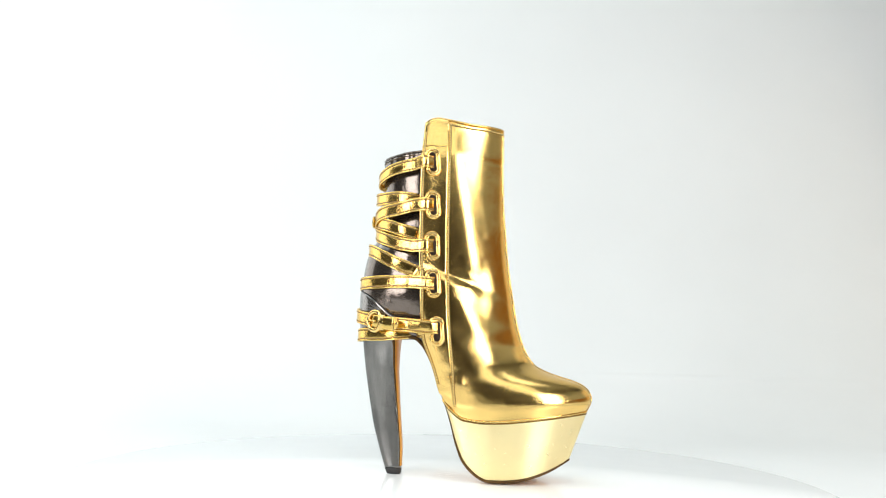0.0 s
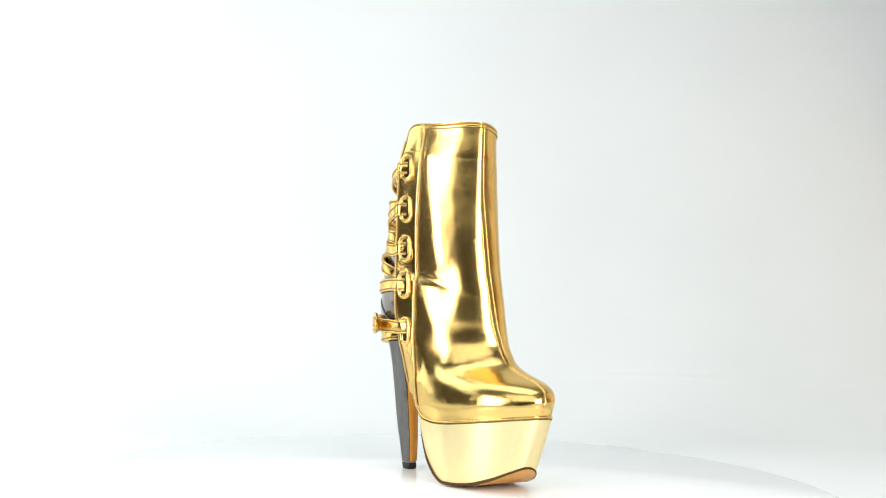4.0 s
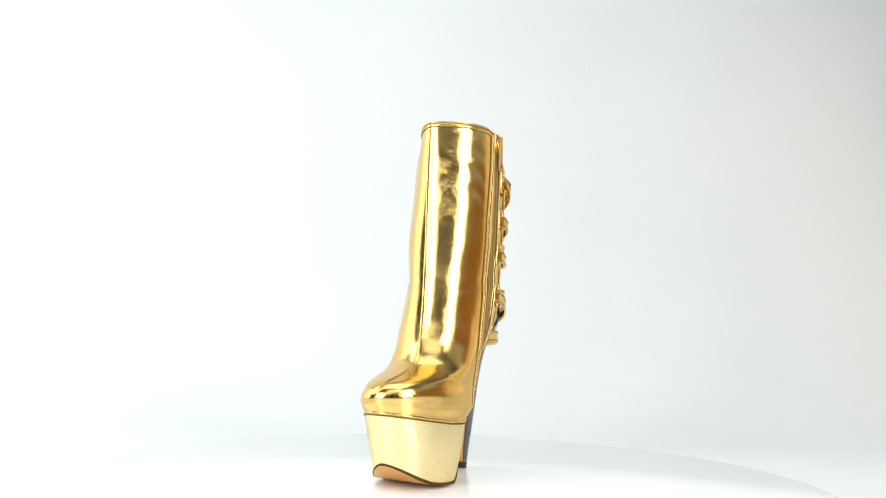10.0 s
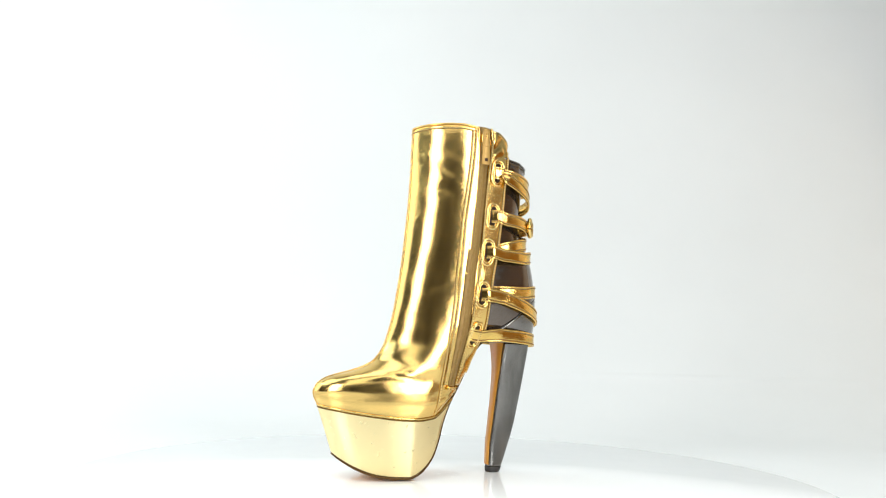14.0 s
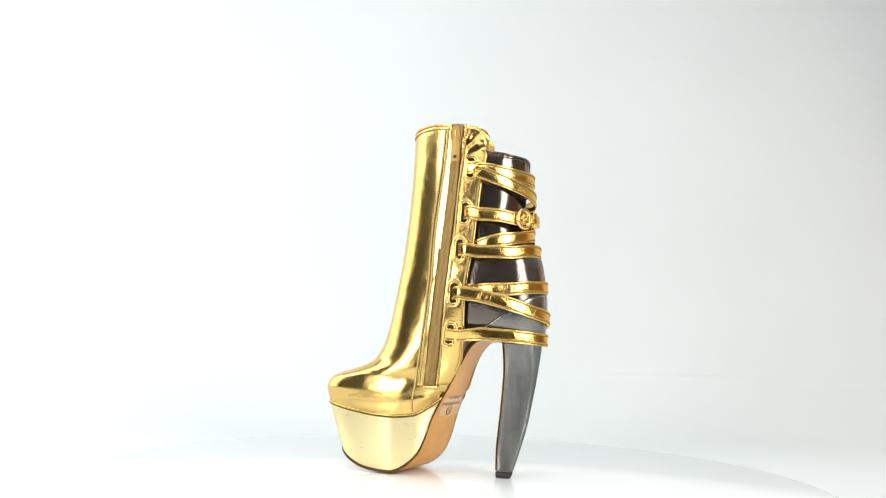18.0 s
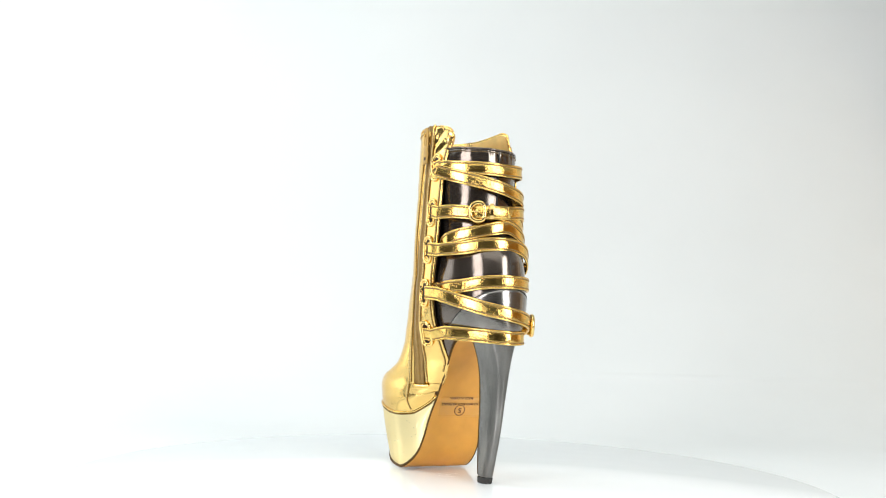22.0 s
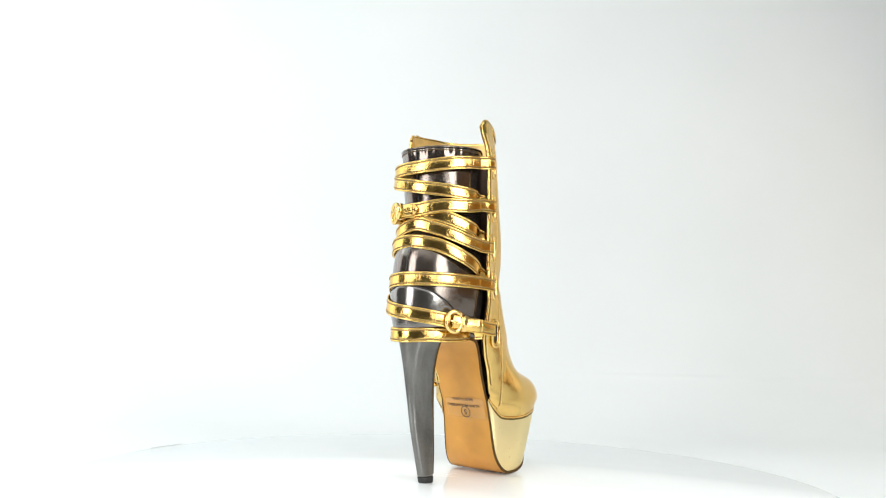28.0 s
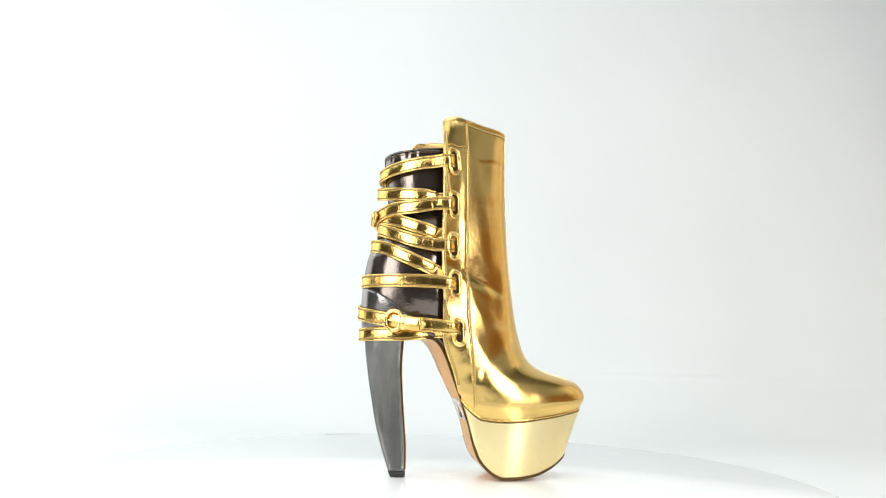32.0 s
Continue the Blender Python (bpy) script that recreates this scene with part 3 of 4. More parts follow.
def build_eyelet(parent, x, z, side):
    c, n = skin(x, z, side, 0.0016)
    up = (Vector((0, 0, 1)) - n * n.z).normalized()
    ax = up.cross(n)
    lean = 0.10 * side
    up, ax = (up + ax * lean).normalized(), (ax - up * lean).normalized()

    def ring(w, h, lift):
        return [c + ax * a + up * b + n * lift for a, b in oval(w, h)]
    e = part("eyelet", tube(ring(0.0070, 0.0143, 0.0006), 0.0015, True), M_metal, parent, "oval gold metal eyelet")
    part("inner_ring", tube(ring(0.0046, 0.0118, 0.0002), 0.0010, True), M_metal, e)
    # a dark plate paints in the shade of the opening
    rows = [ring(0.0046, 0.0118, 0.0), ring(0.0040, 0.0112, -0.0002)]
    part("hole", solid_loft(rows), M_hole_shade, e, "dark plate painting the shade of the eyelet's opening")
    return e


EYES_R = ((-.0190, .3370), (-.0170, .2898), (-.0160, .2456), (-.0139, .2052), (-.0079, .1548))
EYES_L = ((-.0299, .3330), (-.0247, .2835), (-.0194, .2433), (-.0144, .1965), (-.0089, .1530))


def build_plackets():
    right = panel("lacing_panel", -1, SEAM_R, lambda z: EDGE_R(z) - 0.0006, 0.066, 0.384, 0.0014, 90, "gold leather strip with eyelets and stitched edges")
    left = panel("lacing_panel", 1, ZIP_BACK, lambda z: EDGE_L(z) - 0.0006, 0.098, 0.384, 0.0014, 90, "gold leather strip with eyelets beside the zip")
    stitches(side_line(-1, lambda z: SEAM_R(z) + 0.0014, 0.072, 0.380, 0.0006), right)
    stitches(side_line(-1, lambda z: EDGE_R(z) + 0.0022, 0.100, 0.372, 0.0018), right)
    stitches(side_line(1, lambda z: EDGE_L(z) + 0.0022, 0.112, 0.366, 0.0018), left)
    stitches(side_line(1, lambda z: ZIP_BACK(z) - 0.0018, 0.100, 0.380, 0.0018), left)
    for x, z in EYES_R:
        build_eyelet(right, x, z, -1)
    for x, z in EYES_L:
        build_eyelet(left, x, z, 1)
    # piping in the seam before the right panel, a stitched strip before the zip
    part("side_seam", tube(side_line(-1, SEAM_R, 0.064, 0.383, 0.0003), 0.0007, sides=6), M_gold, right)
    strip = panel("zip_facing", 1, lambda z: ZIP_FRONT(z), lambda z: ZIP_MID(z) + 0.0035, 0.097, 0.384, 0.0012, 90, "gold leather facing along the zip")
    stitches(side_line(1, lambda z: ZIP_FRONT(z) - 0.0015, 0.099, 0.381, 0.0014), strip)
    stitches(side_line(1, lambda z: ZIP_FRONT(z) + 0.0022, 0.064, 0.381, 0.0004), strip)
    part("collar_seam", tube([skin(SEAM_R(0.3555) - 0.001 - 0.025 * i / 12, 0.3555 + 0.0006 * math.sin(i), -1, 0.0016)[0] for i in range(13)], 0.0009, sides=6), M_gold, right)


def build_zip():
    z0, z1 = 0.0975, 0.383
    path, outs = [], []
    for i in range(91):
        z = z0 + (z1 - z0) * i / 90
        p, n = skin(ZIP_MID(z), z, 1, 0.0003)
        path.append(p), outs.append(n)
    h = 0.0062
    zipper = part("zipper", ribbon(path, outs, [(-h, 0), (-h, 0.0008), (-0.001, 0.0010), (0.001, 0.0010), (h, 0.0008), (h, 0)]), M_tape, boot, "bronze zip with a long slim pull")
    # dark tubes paint in the shade of the gap along each tape edge
    for s in (-1, 1):
        edge = [p + o.cross(t).normalized() * s * h + o * 0.0009 for (p, t), o in zip(frames(path), outs)]
        part("tape_edge", tube(edge, 0.00035, sides=6), M_seam, zipper, "dark line painting the gap's shade beside the tape")
    bm = bmesh.new()
    for i, (p, t) in enumerate(spread_along(path, 0.0014)):
        n = outs[min(90, int(i * 91 / 209))]
        n = (n - t * n.dot(t)).normalized()
        a = n.cross(t)
        box_on(bm, p + n * 0.0014 + a * (0.0003 if i % 2 else -0.0003), t, a, n, 0.00045, 0.0016, 0.0007)
    tagged(part("zip_teeth", bm, M_teeth, zipper, "fine bronze zip teeth"), kind="stuff")
    # slider and pull at the top, stop bar at the bottom
    p, n = skin(ZIP_MID(0.3685), 0.3685, 1, 0.002)
    up = Vector((0, 0, 1))
    ax = up.cross(n).normalized()
    bm = bmesh.new()
    rows = []
    for dz, w, d in ((-0.007, 0.0028, 0.0012), (-0.005, 0.0036, 0.0022), (0.003, 0.0042, 0.0024), (0.007, 0.0036, 0.0020), (0.0085, 0.0022, 0.001)):
        rows.append([p + up * dz + ax * w * a + n * d * b for a, b in ((-1, -0.6), (1, -0.6), (1, 0.6), (0.7, 1), (-0.7, 1), (-1, 0.6))])
    part("slider", solid_loft(rows, bm), M_metal, zipper, "gold zip slider")
    loop = [p + n * 0.003 + up * (0.003 + 0.0035 * math.sin(k)) + n * 0.0022 * math.cos(k) for k in (2 * math.pi * i / 16 for i in range(16))]
    part("pull_loop", tube(loop, 0.0008, True, 6), M_metal, zipper)
    q = p + n * 0.0036
    rows = []
    for dz, w in ((-0.0290, 0.0042), (-0.0280, 0.0050), (-0.020, 0.0048), (-0.010, 0.0043), (0.002, 0.0042), (0.008, 0.0040), (0.0105, 0.0030), (0.0115, 0.0018)):
        rows.append([q + up * dz + ax * w * a + n * 0.0011 * b for a, b in ((-1, -0.4), (-0.8, -1), (0.8, -1), (1, -0.4), (1, 0.4), (0.8, 1), (-0.8, 1), (-1, 0.4))])
    pull = part("zip_pull", solid_loft(rows), M_pull, zipper, "broad bronze zip pull lying flat")
    # dark block painting the shade in the pull's window
    bm = bmesh.new()
    box_on(bm, q - up * 0.0235 + n * 0.0010, ax, up, n, 0.0018, 0.0018, 0.0003)
    part("pull_window", bm, M_hole_shade, pull)
    slot = [q + n * 0.0011 + up * (b - 0.0005) + ax * a for a, b in oval(0.0022, 0.0078, 24)]
    part("pull_rim", tube(slot, 0.0006, True, 6), M_pull, pull, "raised rim on the pull")
    for d in (0.0078, -0.0084):
        end = [skin(ZIP_MID(0.380) + d * k, z, 1, o)[0] for k, z, o in ((1, 0.366, 0.0010), (1, 0.376, 0.0014), (1, 0.3812, 0.0012), (1, 0.3828, 0.0003))]
        part("tape_end", tube(smooth_line(end, 3), 0.0013, sides=8), M_gold, zipper, "folded end of the zip tape")
    bottom = [skin(ZIP_MID(0.0965) + d, 0.0965 - 0.0008 + (0.0016 if d < -0.007 else 0), 1, 0.0016)[0] for d in (0.006, 0.003, 0, -0.003, -0.006, -0.0085)]
    part("zip_stop", tube(bottom, 0.0019, sides=8), M_gold, zipper, "stitched gold tab under the zip")


def build_counter():
    psis = [2.5 * i for i in range(73)]

    def row(z, off):
        pts = []
        w = COUNTER_HALF(z) + off
        for x, d in ((-0.004, 0.010), (-0.014, 0.005), (-0.023, 0.001)):
            pts.append(local(x, BACK_Y(z) - w + d, z))
        for k in psis:
            p, n = on_counter(k, z, off)
            pts.append(p + n * (folds(p.x, p.y, z) * 1.2 + 0.0005 * noise.noise(Vector((k * 0.04, z * 45, 4.0))) * min(1, max(0, (z - 0.22) / 0.04)) + (0.00055 if k < 110 else 0.00055 - 0.00045 * min(1, (k - 110) / 25)) * math.sin(math.radians(k * 31) + 2 * noise.noise(Vector((k * 0.05, 0, 9)))) * math.exp(-((z - 0.350) / 0.007) ** 2)))
        for x, d in ((-0.023, 0.001), (-0.014, 0.005), (-0.004, 0.010)):
            pts.append(local(x, BACK_Y(z) + w - d, z))
        return pts
    zs = [0.1462 + (0.3540 - 0.1462) * i / 80 for i in range(81)]

    def dip(pts, z):
        """The top edge sags a little towards the back and puckers."""
        k = min(1, max(0, (z - 0.30) / 0.054)) ** 2
        out = []
        for p in pts:
            b = min(1, max(0, (-0.02 - p.x) / 0.06))
            n = noise.noise(Vector((p.x * 90, p.y * 90, 0.5))) * 0.0005
            out.append(p + Vector((0, 0, k * (-0.0062 * b + n))))
        return out
    back = part("back_panel", sheet([dip(row(z, 0), z) for z in zs])[0], M_counter, boot, "gunmetal patent leather back of the shaft")
    mod = back.modifiers.new("thickness", "SOLIDIFY")
    mod.thickness, mod.offset = 0.002, -1
    part("back_binding", tube([p + Vector((0, 0, 0.0002)) for p in dip(row(0.3540, 0), 0.3540)], 0.0011, sides=6), M_counter, back)
    out = lambda p: Vector((p.x + 0.03, p.y - AXIS_Y, 0)).normalized()
    stitches(dip(row(0.3500, 0.0002)[4:-4], 0.3500), back, 0.0028, (0.0009, 0.0003, 0.0003), out, M_rubber)
    # the cap over the heel, its upper edge an arch
    arch = curve((0, .160), (10, .163), (25, .172), (40, .185), (60, .195), (90, .1995), (120, .195), (140, .185), (155, .172), (170, .160), (180, .156))
    rows = []
    for i in range(25):
        r = []
        for k in [3 + 174 * j / 80 for j in range(81)]:
            z = 0.1460 + (arch(k) - 0.1460) * i / 24
            r.append(on_counter(k, z, 0.0011 if i < 24 else 0.0002)[0])
        rows.append(r)
    part("heel_cap", sheet(rows)[0], M_cap, back, "gunmetal leather heel cap with an arched seam")
    part("cap_seam", tube([on_counter(k, arch(k) + 0.0004, 0.0006)[0] for k in [3 + 174 * j / 80 for j in range(81)]], 0.0005, sides=6), M_rubber, back)
    line = [on_counter(90, 0.199 + 0.147 * i / 40, 0.0003)[0] for i in range(41)]
    part("back_seam", tube(line, 0.0006, sides=6), M_rubber, back)
    # floor of the shaft over the heel seat
    bm, vs = sheet([row(0.1466, -0.001), [Vector((-0.04, AXIS_Y + BACK_Y(0.143), 0.1466))] * len(row(0.1466, 0))])
    bmesh.ops.remove_doubles(bm, verts=bm.verts[:], dist=1e-6)
    part("seat", bm, M_counter, back)


def build_platform():
    rows = []
    for i in range(11):
        s = i / 10
        row = []
        for (xa, ya), (xb, yb) in zip(TOP_LINE, BOTTOM_LINE):
            za, zb = PLAT_TOP(xa), SOLE_Z(xb) + 0.0020
            k = 0.0008 * math.sin(math.pi * s)
            x, y = bend(xa + (xb - xa) * s, ya + (yb - ya) * s + math.copysign(k, ya) * min(1, abs(ya) / 0.03))
            row.append(local(x, y, za + (zb - za) * s))
        rows.append(row)
    plat = part("platform", sheet(rows)[0], M_platform, boot, "thick pale gold mirror-foil platform")
    welt = [local(*bend(x + 0.0004 * (x - 0.07) / 0.08, y * 1.008), PLAT_TOP(x) + 0.0004) for x, y in TOP_LINE]
    part("welt", tube(welt, 0.0006, sides=6), M_seam, plat, "dark seam between upper and platform")
    piping = [local(*bend(x + 0.0006 * (x - 0.07) / 0.08, y * 1.012), PLAT_TOP(x) + 0.0026) for x, y in TOP_LINE]
    part("welt_piping", tube(piping, 0.0011, sides=6), M_gold, plat, "rolled gold edge above the seam")
    # inside filling, so that nothing shows through
    mid = lambda x: 0.020 * max(0, (x - 0.05) / 0.0915) ** 1.5
    bm, _ = sheet([[local(*bend(x * 0.985 + 0.001, mid(x) + (y - mid(x)) * s * 0.96), PLAT_TOP(x) - 0.002) for s in (1, 0.5, 0)] for x, y in TOP_LINE])
    part("midsole", bm, M_edge, plat)


def sole_width(x, side):
    """The sole's edge at x in the platform's plan, side -1 right, 1 left."""
    if x > -0.0004:
        best = None
        for (xa, ya), (xb, yb) in zip(BOTTOM_LINE, BOTTOM_LINE[1:]):
            if min(xa, xb) - 1e-9 <= x <= max(xa, xb) + 1e-9:
                k = 0 if abs(xb - xa) < 1e-9 else (x - xa) / (xb - xa)
                h = ya + (yb - ya) * k
                best = h if best is None else side * max(side * best, side * h)
        return best or 0.0
    if side < 0:
        return -float(np.interp(x, (-.064, -.045, -.03, -.0123, -.0004), (.0290, .0360, .0390, .0349, .0350)))
    return float(np.interp(x, (-.064, -.045, -.03, -.0123, -.0004), (.0170, .0215, .0237, .0234, .0263)))


SOLE_END = 0.1249
SOLE_LINE = []
_xs = [-0.063 + (SOLE_END + 0.063) * i / 2400 for i in range(2401)]
_acc = 0.0
for _a, _b in zip(_xs, _xs[1:]):
    if not SOLE_LINE or _acc > 0.0024:
        SOLE_LINE.append((_a, SOLE_Z(_a)))
        _acc = 0.0
    _acc += math.hypot(_b - _a, SOLE_Z(_b) - SOLE_Z(_a))
SOLE_LINE += [(SOLE_END - d, SOLE_Z(SOLE_END - d)) for d in (0.0012, 0.0004, 0.00005)]


def sole_at(i):
    x, z = SOLE_LINE[i]
    a, b = SOLE_LINE[max(0, i - 1)], SOLE_LINE[min(len(SOLE_LINE) - 1, i + 1)]
    t = Vector((b[0] - a[0], 0, b[1] - a[1])).normalized()
    return Vector((x, 0, z)), t, Vector((t.z, 0, -t.x))   # place, way to the toe, way down and out


def bent(v):
    return local(*bend(v.x, v.y), v.z)


def build_arch():
    """Gunmetal sides that show between the upper and the sole under the arch."""
    for side in (-1, 1):
        rows = []
        for i in range(25):
            x = -0.056 + 0.062 * i / 24
            z = SOLE_Z(x) + 0.0022
            a = bent(Vector((x, sole_width(x, side) - side * 0.0016, z)))
            b = local(x + 0.002, BACK_Y(0.15) + side * 0.0375, max(0.153, z + 0.01))
            rows.append([a + (b - a) * k + Vector((0, side * 0.0022 * math.sin(math.pi * k), 0)) for k in (0, 0.12, 0.25, 0.4, 0.55, 0.7, 0.85, 1)])
        part("arch_lining", sheet(rows)[0], M_counter, boot, "gunmetal leather side under the arch")


def build_sole():
    face, edge_l, edge_r, inside = [], [], [], []
    for i in range(len(SOLE_LINE)):
        p, t, n = sole_at(i)
        r, l = sole_width(p.x, -1) - 0.0008, sole_width(p.x, 1) + 0.0008
        face.append([bent(p + Vector((0, r + (l - r) * (k + 1) / 2, 0)) + n * (0.0004 - 0.0005 * abs(k) ** 6)) for k in (-1, -0.97, -0.8, -0.5, 0, 0.5, 0.8, 0.97, 1)])
        for s, rows, e in ((-1, edge_r, r - 0.0004), (1, edge_l, l + 0.0004)):
            rows.append([bent(p + Vector((0, e - s * a, 0)) + n * b) for a, b in ((0.0016, 0.0003), (0.0002, 0.0001), (0.0, -0.0005), (0.0, -0.0018), (0.0005, -0.0026), (0.002, -0.0026))])
        inside.append([bent(p - n * 0.0032 + Vector((0, k, 0))) for k in (r * 0.98, (r + l) / 2, l * 0.98)])
    sole = part("outsole", sheet(face)[0], M_sole, boot, "smooth tan outsole with stamped print")
    part("sole_edge", sheet(edge_r + edge_l[::-1])[0], M_edge, sole, "dark brown sole edge")
    part("shank", sheet(inside)[0], M_edge, sole)
    return sole


def text_mesh(words, width, height=None):
    data = bpy.data.curves.new("print", "FONT")
    data.body, data.align_x, data.align_y = words, "CENTER", "CENTER"
    data.offset = 0.022
    ob = bpy.data.objects.new("print", data)
    scene.collection.objects.link(ob)
    bpy.context.view_layer.update()
    me = bpy.data.meshes.new_from_object(ob.evaluated_get(bpy.context.evaluated_depsgraph_get()))
    bpy.data.objects.remove(ob)
    xs, ys = [v.co.x for v in me.vertices], [v.co.y for v in me.vertices]
    k = width / (max(xs) - min(xs))
    ky = k if height is None else height / (max(ys) - min(ys))
    cx, cy = (max(xs) + min(xs)) / 2, (max(ys) + min(ys)) / 2
    for v in me.vertices:
        v.co = ((v.co.x - cx) * k, (v.co.y - cy) * ky, 0)
    return me


def build_print(sole):
    def place(y, z, lift=0.0013):
        a, b = -0.03, 0.02
        for _ in range(40):
            m = (a + b) / 2
            a, b = (m, b) if SOLE_Z(m) > z else (a, m)
        d = 0.006
        t = Vector((2 * d, 0, SOLE_Z(a + d) - SOLE_Z(a - d))).normalized()
        n = Vector((t.z, 0, -t.x))
        w = min(1, max(0, (a + 0.02) / 0.03))
        m = Matrix.Rotation(SKEW * w * w * (3 - 2 * w), 4, "Z") @ Matrix((Vector((0, 1, 0)), t, n)).transposed().to_4x4()
        return Matrix.Translation(bent(Vector((a, y, z))) + n * lift) @ m
    for words, y, z, w, h in (("MADE IN CHINA", -.0031, .0830, .0285, .0031), ("ALL MAN MADE MATERIALS", -.0030, .0762, .0450, .0031), ("5", -.0036, .0690, .0036, .0058)):
        me = text_mesh(words, w, h)
        me.materials.append(M_ink)
        ob = new("print", me)
        ob.parent = sole
        ob["label"] = "stamped brown words " + words if len(words) > 1 else "stamped size number in a ring"
        ob.matrix_local = place(y, z)
    m = place(-.0036, .0690, 0.0009)
    part("print_ring", tube([m @ Vector((0.0060 * math.cos(k), 0.0060 * math.sin(k), 0)) for k in (2 * math.pi * i / 40 for i in range(40))], 0.0005, True, 6), M_ink, sole)
    film = [[place(-.0317 + .0530 * i / 16, .0625 + .0215 * j / 10, 0.0008).translation for i in range(17)] for j in range(11)]
    part("size_sticker", sheet(film)[0], M_sticker, sole, "clear film sticker over the print")


HEEL_FRONT = curve((.1475, -.0590), (.143, -.0597), (.122, -.0598), (.0875, -.0573), (.053, -.0538), (.027, -.0514), (.008, -.0512), (0, -.0518))
HEEL_BACK = curve((.1475, -.1000), (.143, -.0998), (.115, -.0962), (.083, -.0905), (.053, -.0842), (.027, -.0765), (.0077, -.0698), (0, -.0665))
HEEL_HALF = curve((.1475, .0215), (.143, .0198), (.135, .0168), (.122, .0134), (.1085, .0110), (.08, .0084), (.0525, .0073), (.0285, .0064), (.007, .0060), (0, .0060))


def heel_row(z, grow=0.0, n=40):
    f, b, h = HEEL_FRONT(z) + grow, HEEL_BACK(z) - grow, HEEL_HALF(z) + grow
    out = []
    c, a = f - 0.006, 0
    for i in range(n):
        k = 2 * math.pi * i / n
        s, q = math.sin(k), math.cos(k)
        if q > 0:
            x = c + (f - c) * abs(q) ** 0.5
            y = h * math.copysign(abs(s) ** 0.6, s)
        else:
            x = c + (c - b) * -abs(q) ** 0.95
            y = h * math.copysign(abs(s) ** 0.85, s)
        out.append(local(x, y + 0.0017 * min(1, z / 0.138), z))
    return out


def build_size_mark():
    """The size number in a ring, inked on the lining."""
    p, n = skin(0.0265, 0.3795, -1, -0.0046)
    m = Matrix((n.cross(Vector((0, 0, 1))).normalized(), Vector((0, 0, 1)), -n)).transposed().to_4x4()
    m = Matrix.Translation(p + Vector((0, 0, 0.0015))) @ m
    part("lining_ring", tube([m @ Vector((0.0034 * math.cos(k), 0.0034 * math.sin(k), 0)) for k in (2 * math.pi * i / 32 for i in range(32))], 0.00035, True, 6), M_ink, boot, "inked ring on the lining")
    me = text_mesh("5", 0.0021, 0.0036)
    me.materials.append(M_ink)
    ob = new("lining_number", me)
    ob.parent = boot
    ob.matrix_local = m


def build_heel():
    zs = [0.0062 + (0.1460 - 0.0062) * i / 60 for i in range(61)]
    heel = part("heel", solid_loft([heel_row(z) for z in zs]), M_heel, boot, "tall curved tapering gunmetal heel")
    part("top_piece", solid_loft([heel_row(z, g) for z, g in ((0.0, -0.0002), (0.0008, 0.0004), (0.0056, 0.0004), (0.0064, -0.0001))]), M_rubber, heel, "black rubber heel tip")
    rows = []
    for z in zs[1:]:
        f, h = HEEL_FRONT(z), HEEL_HALF(z)
        y0 = 0.0017 * min(1, z / 0.138)
        rows.append([local(f + d, y0 + y * h, z) for y, d in ((-0.87, -0.0016), (-0.80, 0.0002), (0, 0.0006), (0.80, 0.0002), (0.87, -0.0016))])
    part("heel_breast", sheet(rows)[0], M_sole, heel, "tan leather facing on the heel's front")
    for s in (-1, 1):
        line = [local(HEEL_FRONT(z) - 0.0008, 0.0017 * min(1, z / 0.138) + s * HEEL_HALF(z) * 0.85, z) for z in zs[1:]]
        part("breast_edge", tube(line, 0.0005, sides=6), M_edge, heel)


def strap_line(ctrl, start, end, lift, half):
    """Centre line and outward ways of a strap; ctrl: (degrees round the back, height); start, end: an eyelet (x, z), or a height at which it slips under the panel."""
    zf = curve(*ctrl)
    pts, outs = [], []

    def add(p, n):
        pts.append(p), outs.append(n)

    def ends(spec, side):
        seq = []
        if isinstance(spec, tuple):
            x, z = spec[:2]
            for dx, off in ((0.0042, -0.0004), (0.0030, 0.0010), (-0.0010, 0.0018), (-0.0050, 0.0024), (-0.0085, 0.0028)) if len(spec) > 2 else ((0.0015, -0.0005), (-0.0010, 0.0012), (-0.0045, 0.0026 + lift * 0.5), (-0.0085, 0.0032 + lift * 0.6)):
                seq.append(skin(x + dx, z, side, off))
        else:
            seq.append(skin(-0.020, spec, side, -0.0022))
            seq.append(skin(-0.026, spec, side, -0.0018))
        return seq
    for p, n in ends(start, -1):
        add(p, n)
    k0, k1 = ctrl[0][0], ctrl[-1][0]
    steps = 56
    for i in range(steps + 1):
        k = k0 + (k1 - k0) * i / steps
        tuck = 0.0
        if not isinstance(start, tuple):
            tuck = max(tuck, 1 - (k - k0) / 22)
        if end is not None and not isinstance(end, tuple):
            tuck = max(tuck, 1 - (k1 - k) / 22)
        p, n = on_strap(k, zf(k), lift, half - 0.0070 * max(0, tuck) ** 1.5)
        add(p, n)
    for p, n in (ends(end, 1)[::-1] if end is not None else []):
        add(p, n)
    # a smooth line through all of them
    fine = smooth_line(pts, 2)
    fout = []
    for i in range(len(fine)):
        a = min(len(outs) - 1, i // 2)
        b = min(len(outs) - 1, (i + 1) // 2)
        fout.append((outs[a] + outs[b]).normalized())
    return fine, fout


def strap_profile(h):
    """Flat, with a folded rim, a stitch groove and a flat middle."""
    half = [(h - 0.0001, -0.0004), (h, 0.0011), (h - 0.0003, 0.0015), (h - 0.0014, 0.0016), (h - 0.0018, 0.0013), (h - 0.0024, 0.0010), (h - 0.0030, 0.0012), (h - 0.0036, 0.0013)]
    return [(-x, y) for x, y in half] + half[::-1]


